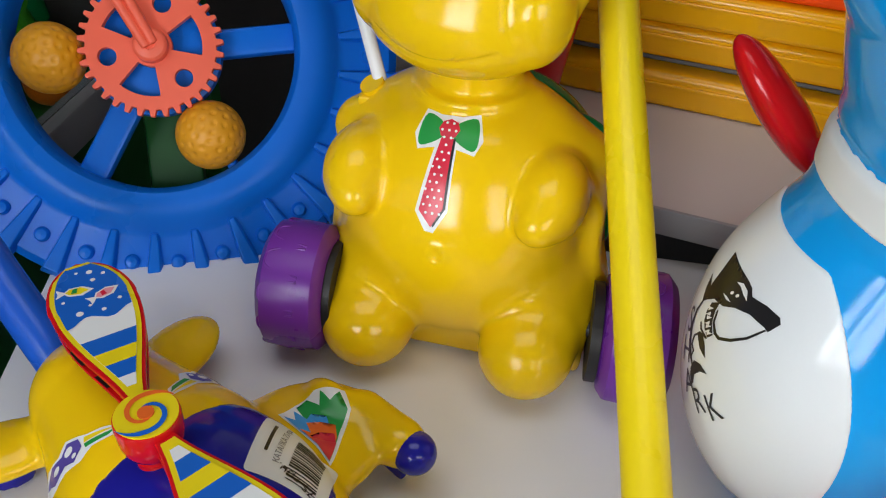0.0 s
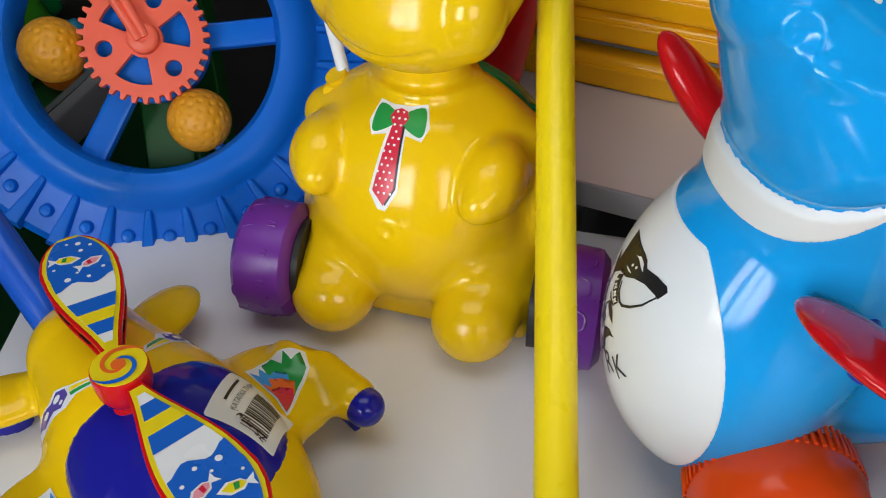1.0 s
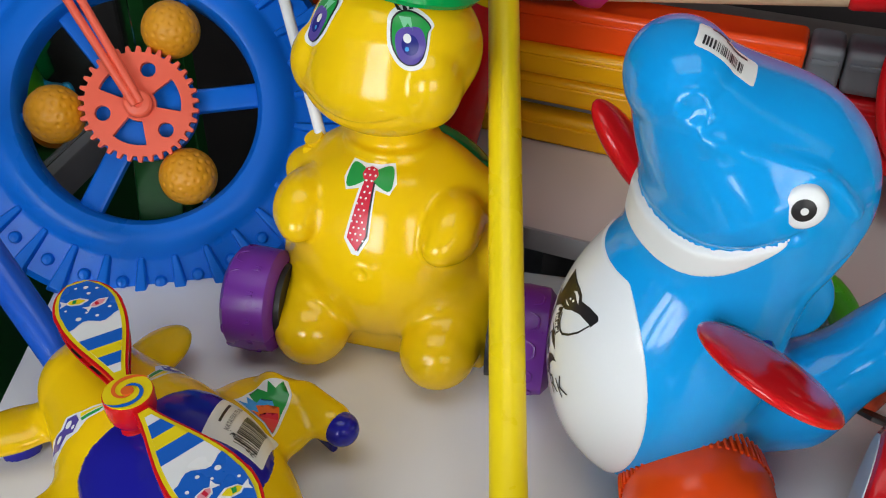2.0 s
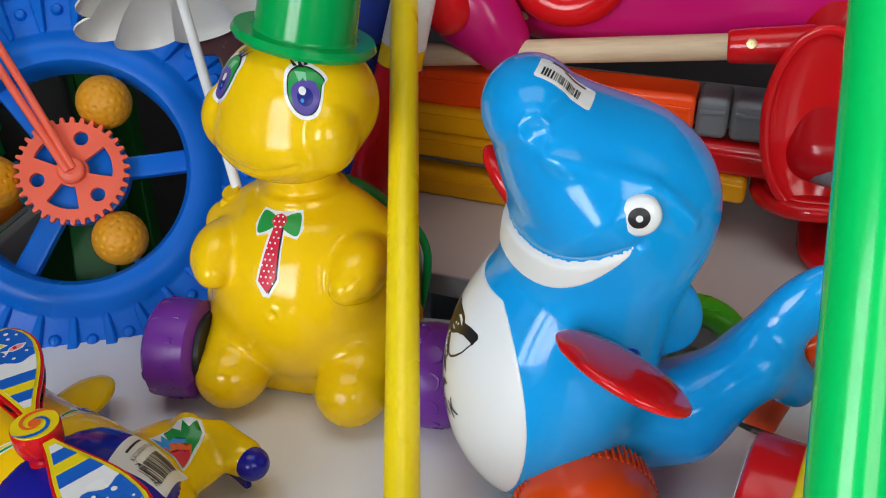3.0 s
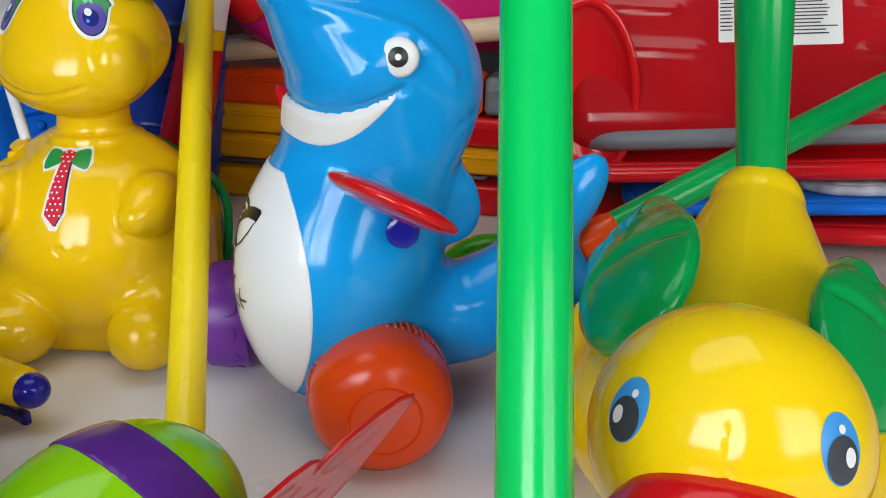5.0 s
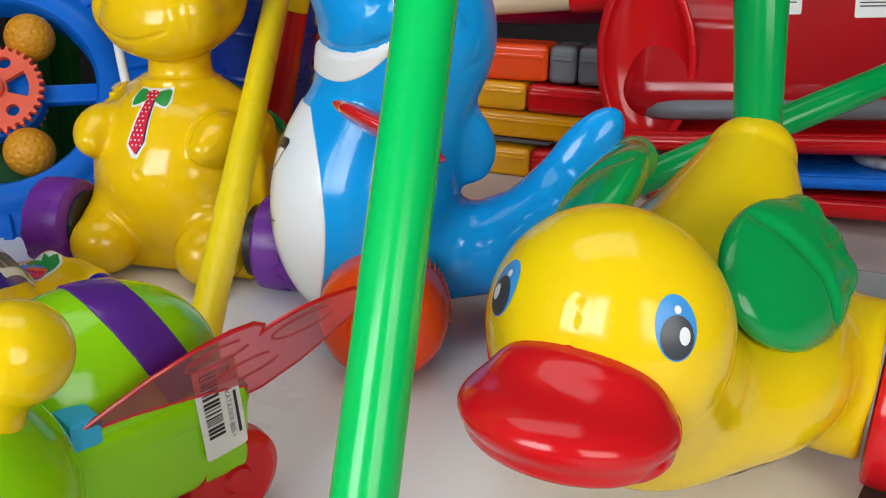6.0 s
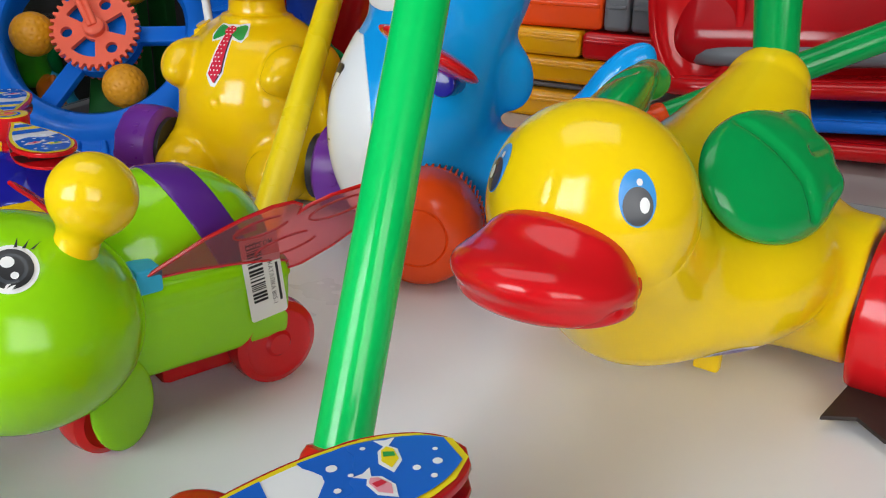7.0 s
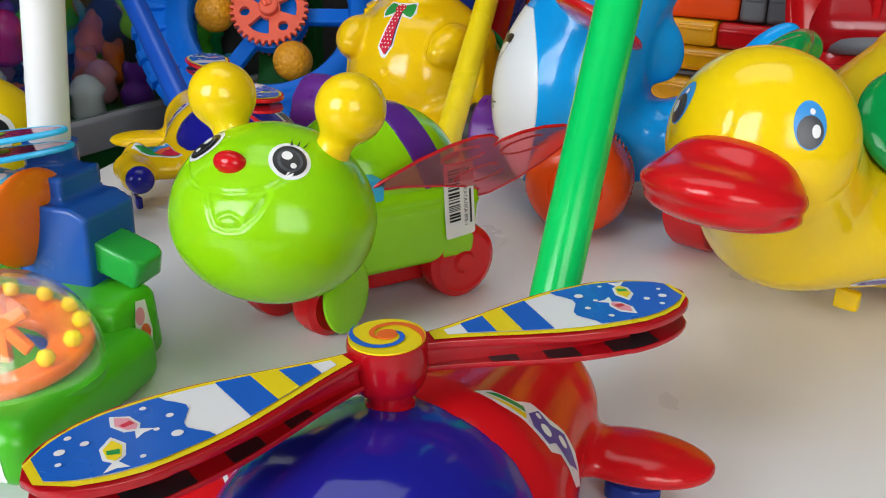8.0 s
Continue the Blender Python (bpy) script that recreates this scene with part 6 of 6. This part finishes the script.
    for k in range(20):
        a, x = radians(rng.uniform(-20, 110)), rng.uniform(-0.06, -0.005)
        petal = lathe([(rng.uniform(0.0025, 0.005), 0), (0.001, 0.0004), (0, 0.0004)], 7)
        part("flower_print", moved(petal, pose(-0.030, 0.014, 0.083, 0, 0, -12) @ pose(x, -0.0235 * math.cos(a), 0.0235 * math.sin(a), 90 - math.degrees(a), 0, 0)), rng.choice([S_PNK, S_YEL, S_WHT, S_RED, S_WHT]), dr)
    part("drum_end", blob(lambda P: ell(P, (-0.028, 0.013, 0.083), (0.0055, 0.028, 0.029), (0, 8, -12)), (-0.042, -0.02, 0.048), (-0.015, 0.048, 0.118), 0.0016), ORNG, t, "orange domed drum end", sharp=0)
    # clear dome with ramp, well, paddle and balls
    cx, cy, R = 0.000, -0.050, 0.047
    arc = [(R * math.cos(a), 0.028 + 0.050 * math.sin(a)) for a in np.linspace(0, 1.55, 20)]
    arc += [(max(r - 0.0012, 0.0001), z - 0.0012) for r, z in arc[::-1]]
    part("dome", moved(lathe(arc + [arc[0]], 56), pose(cx, cy, 0)), CLEAR, t, "clear plastic dome", sharp=0).visible_shadow = False
    part("dome_ring", moved(lathe([(R - 0.003, 0.026), (R + 0.003, 0.026), (R + 0.003, 0.0305), (R - 0.003, 0.0305), (R - 0.003, 0.026)], 56), pose(cx, cy, 0)), GLOWG, t)

    def ramp(P):
        q = P - np.array((cx, cy, 0))
        a = np.arctan2(q[:, 1], q[:, 0])
        r = np.linalg.norm(q[:, :2], axis=1)
        up = 0.036 + 0.004 * a + 0.16 * (r - 0.02)
        return smax(0.003, np.abs(r - 0.031) - 0.011, np.abs(P[:, 2] - up) - 0.004)
    part("ramp", blob(ramp, (cx - 0.048, cy - 0.048, 0.018), (cx + 0.048, cy + 0.048, 0.065), 0.0018), ORNG, t, "orange spiral ramp", sharp=0)
    part("well", moved(lathe([(0, 0.028), (0.024, 0.028), (0.022, 0.036), (0.017, 0.033), (0, 0.032)], 32), pose(cx, cy, 0)), MID, t, "blue well under the ramp")
    part("paddle", join(geo_of(box(cx - 0.0038, cx + 0.0038, cy - 0.002, cy + 0.002, 0.032, 0.072, 0.001)), moved(geo_of(box(-0.019, 0.019, -0.002, 0.002, -0.0035, 0.0035, 0.001)), pose(cx, cy + 0.0005, 0.052, 0, 38, 0)), moved(geo_of(box(-0.019, 0.019, -0.002, 0.002, -0.0035, 0.0035, 0.001)), pose(cx, cy - 0.0005, 0.052, 0, -32, 0))), ORNG, t, "orange star paddle")
    for k in range(7):
        a = radians(28 * k - 20)
        bx, by = cx + 0.036 * math.cos(a), cy + 0.036 * math.sin(a)
        part("ball", moved(lathe([(0.0001, -0.0045), (0.0032, -0.0032), (0.0045, 0), (0.0032, 0.0032), (0.0001, 0.0045)], 16), pose(bx, by, 0.0472 + 0.004 * a)), YELB, t, "small yellow ball", sharp=0)
    part("ball", moved(lathe([(0.0001, -0.0045), (0.0032, -0.0032), (0.0045, 0), (0.0032, 0.0032), (0.0001, 0.0045)], 16), pose(cx + 0.004, cy - 0.014, 0.0375)), YELB, t, "small yellow ball", sharp=0)
    # two stacked propeller blades
    for dz, dr_ in ((0.0, 0), (-0.010, 9)):
        B = pose(-0.052, 0.008, 0.123 + dz, 0, -10, 12 + dr_)
        pr = part("propeller", moved(plate([circle(0.050, 40, 0, 0, 0.0125)], 0.003, 0.0008), B), CLEARM, t, "clear magenta propeller blade")
        part("propeller_rim", tube([B @ Vector((0.051 * math.cos(a), 0.0135 * math.sin(a), 0.0015)) for a in np.linspace(0, 2 * math.pi, 40)], 0.0017, 8, caps=False), LBLU, pr)
        part("propeller_spot", moved(flat(circle(0.006, 20, 0.012, 0.0)), B @ pose(0, 0, 0.0033)), GLOWG, pr)
    price_label(t, (0.018, -0.108, 0.016), (1, 0, 0.1), (0, 0.25, 1), base, 0.044, 0.022, [("игрушки", 0.0045, 0.006, 0.006), (None, 0.012, -0.006, 0.0025)], 14)


rattle_toy()


# yellow toy with printed eye, behind the rattle toy
def eyed_toy():
    t = thing("eyed_push_toy", "yellow plastic push toy with printed eye and blue trim", "toy", pose(-0.183, 0.02, 0, 0, 0, 30))
    f = lambda P: ell(P, (0, 0, 0.085), (0.05, 0.045, 0.05))
    part("head", blob(f, (-0.06, -0.055, 0.03), (0.06, 0.055, 0.14), 0.003), YELB, t, sharp=0)
    part("collar", moved(lathe([(0.02, 0.0), (0.046, 0.0), (0.048, 0.03), (0.044, 0.06), (0.02, 0.062)], 40), pose(0, 0, 0)), LBLU, t, "pale blue base ring")
    for k in (-1, 1):
        o, N = Vector((k * 0.022, -0.04, 0.105)), Vector((k * 0.5, -0.8, 0.35))
        U = Vector((0, 0, 1)).cross(N).normalized()
        e = stuck("eye", flat(circle(0.013, 28)), S_WHT, t, o, U, N.cross(U), f, 0.0004)
        stuck("pupil", flat(circle(0.009, 24)), INK, e, o, U, N.cross(U), f, 0.0008)
        stuck("highlight", flat(circle(0.0028, 16, -0.002, 0.003)), S_WHT, e, o, U, N.cross(U), f, 0.0011)


eyed_toy()
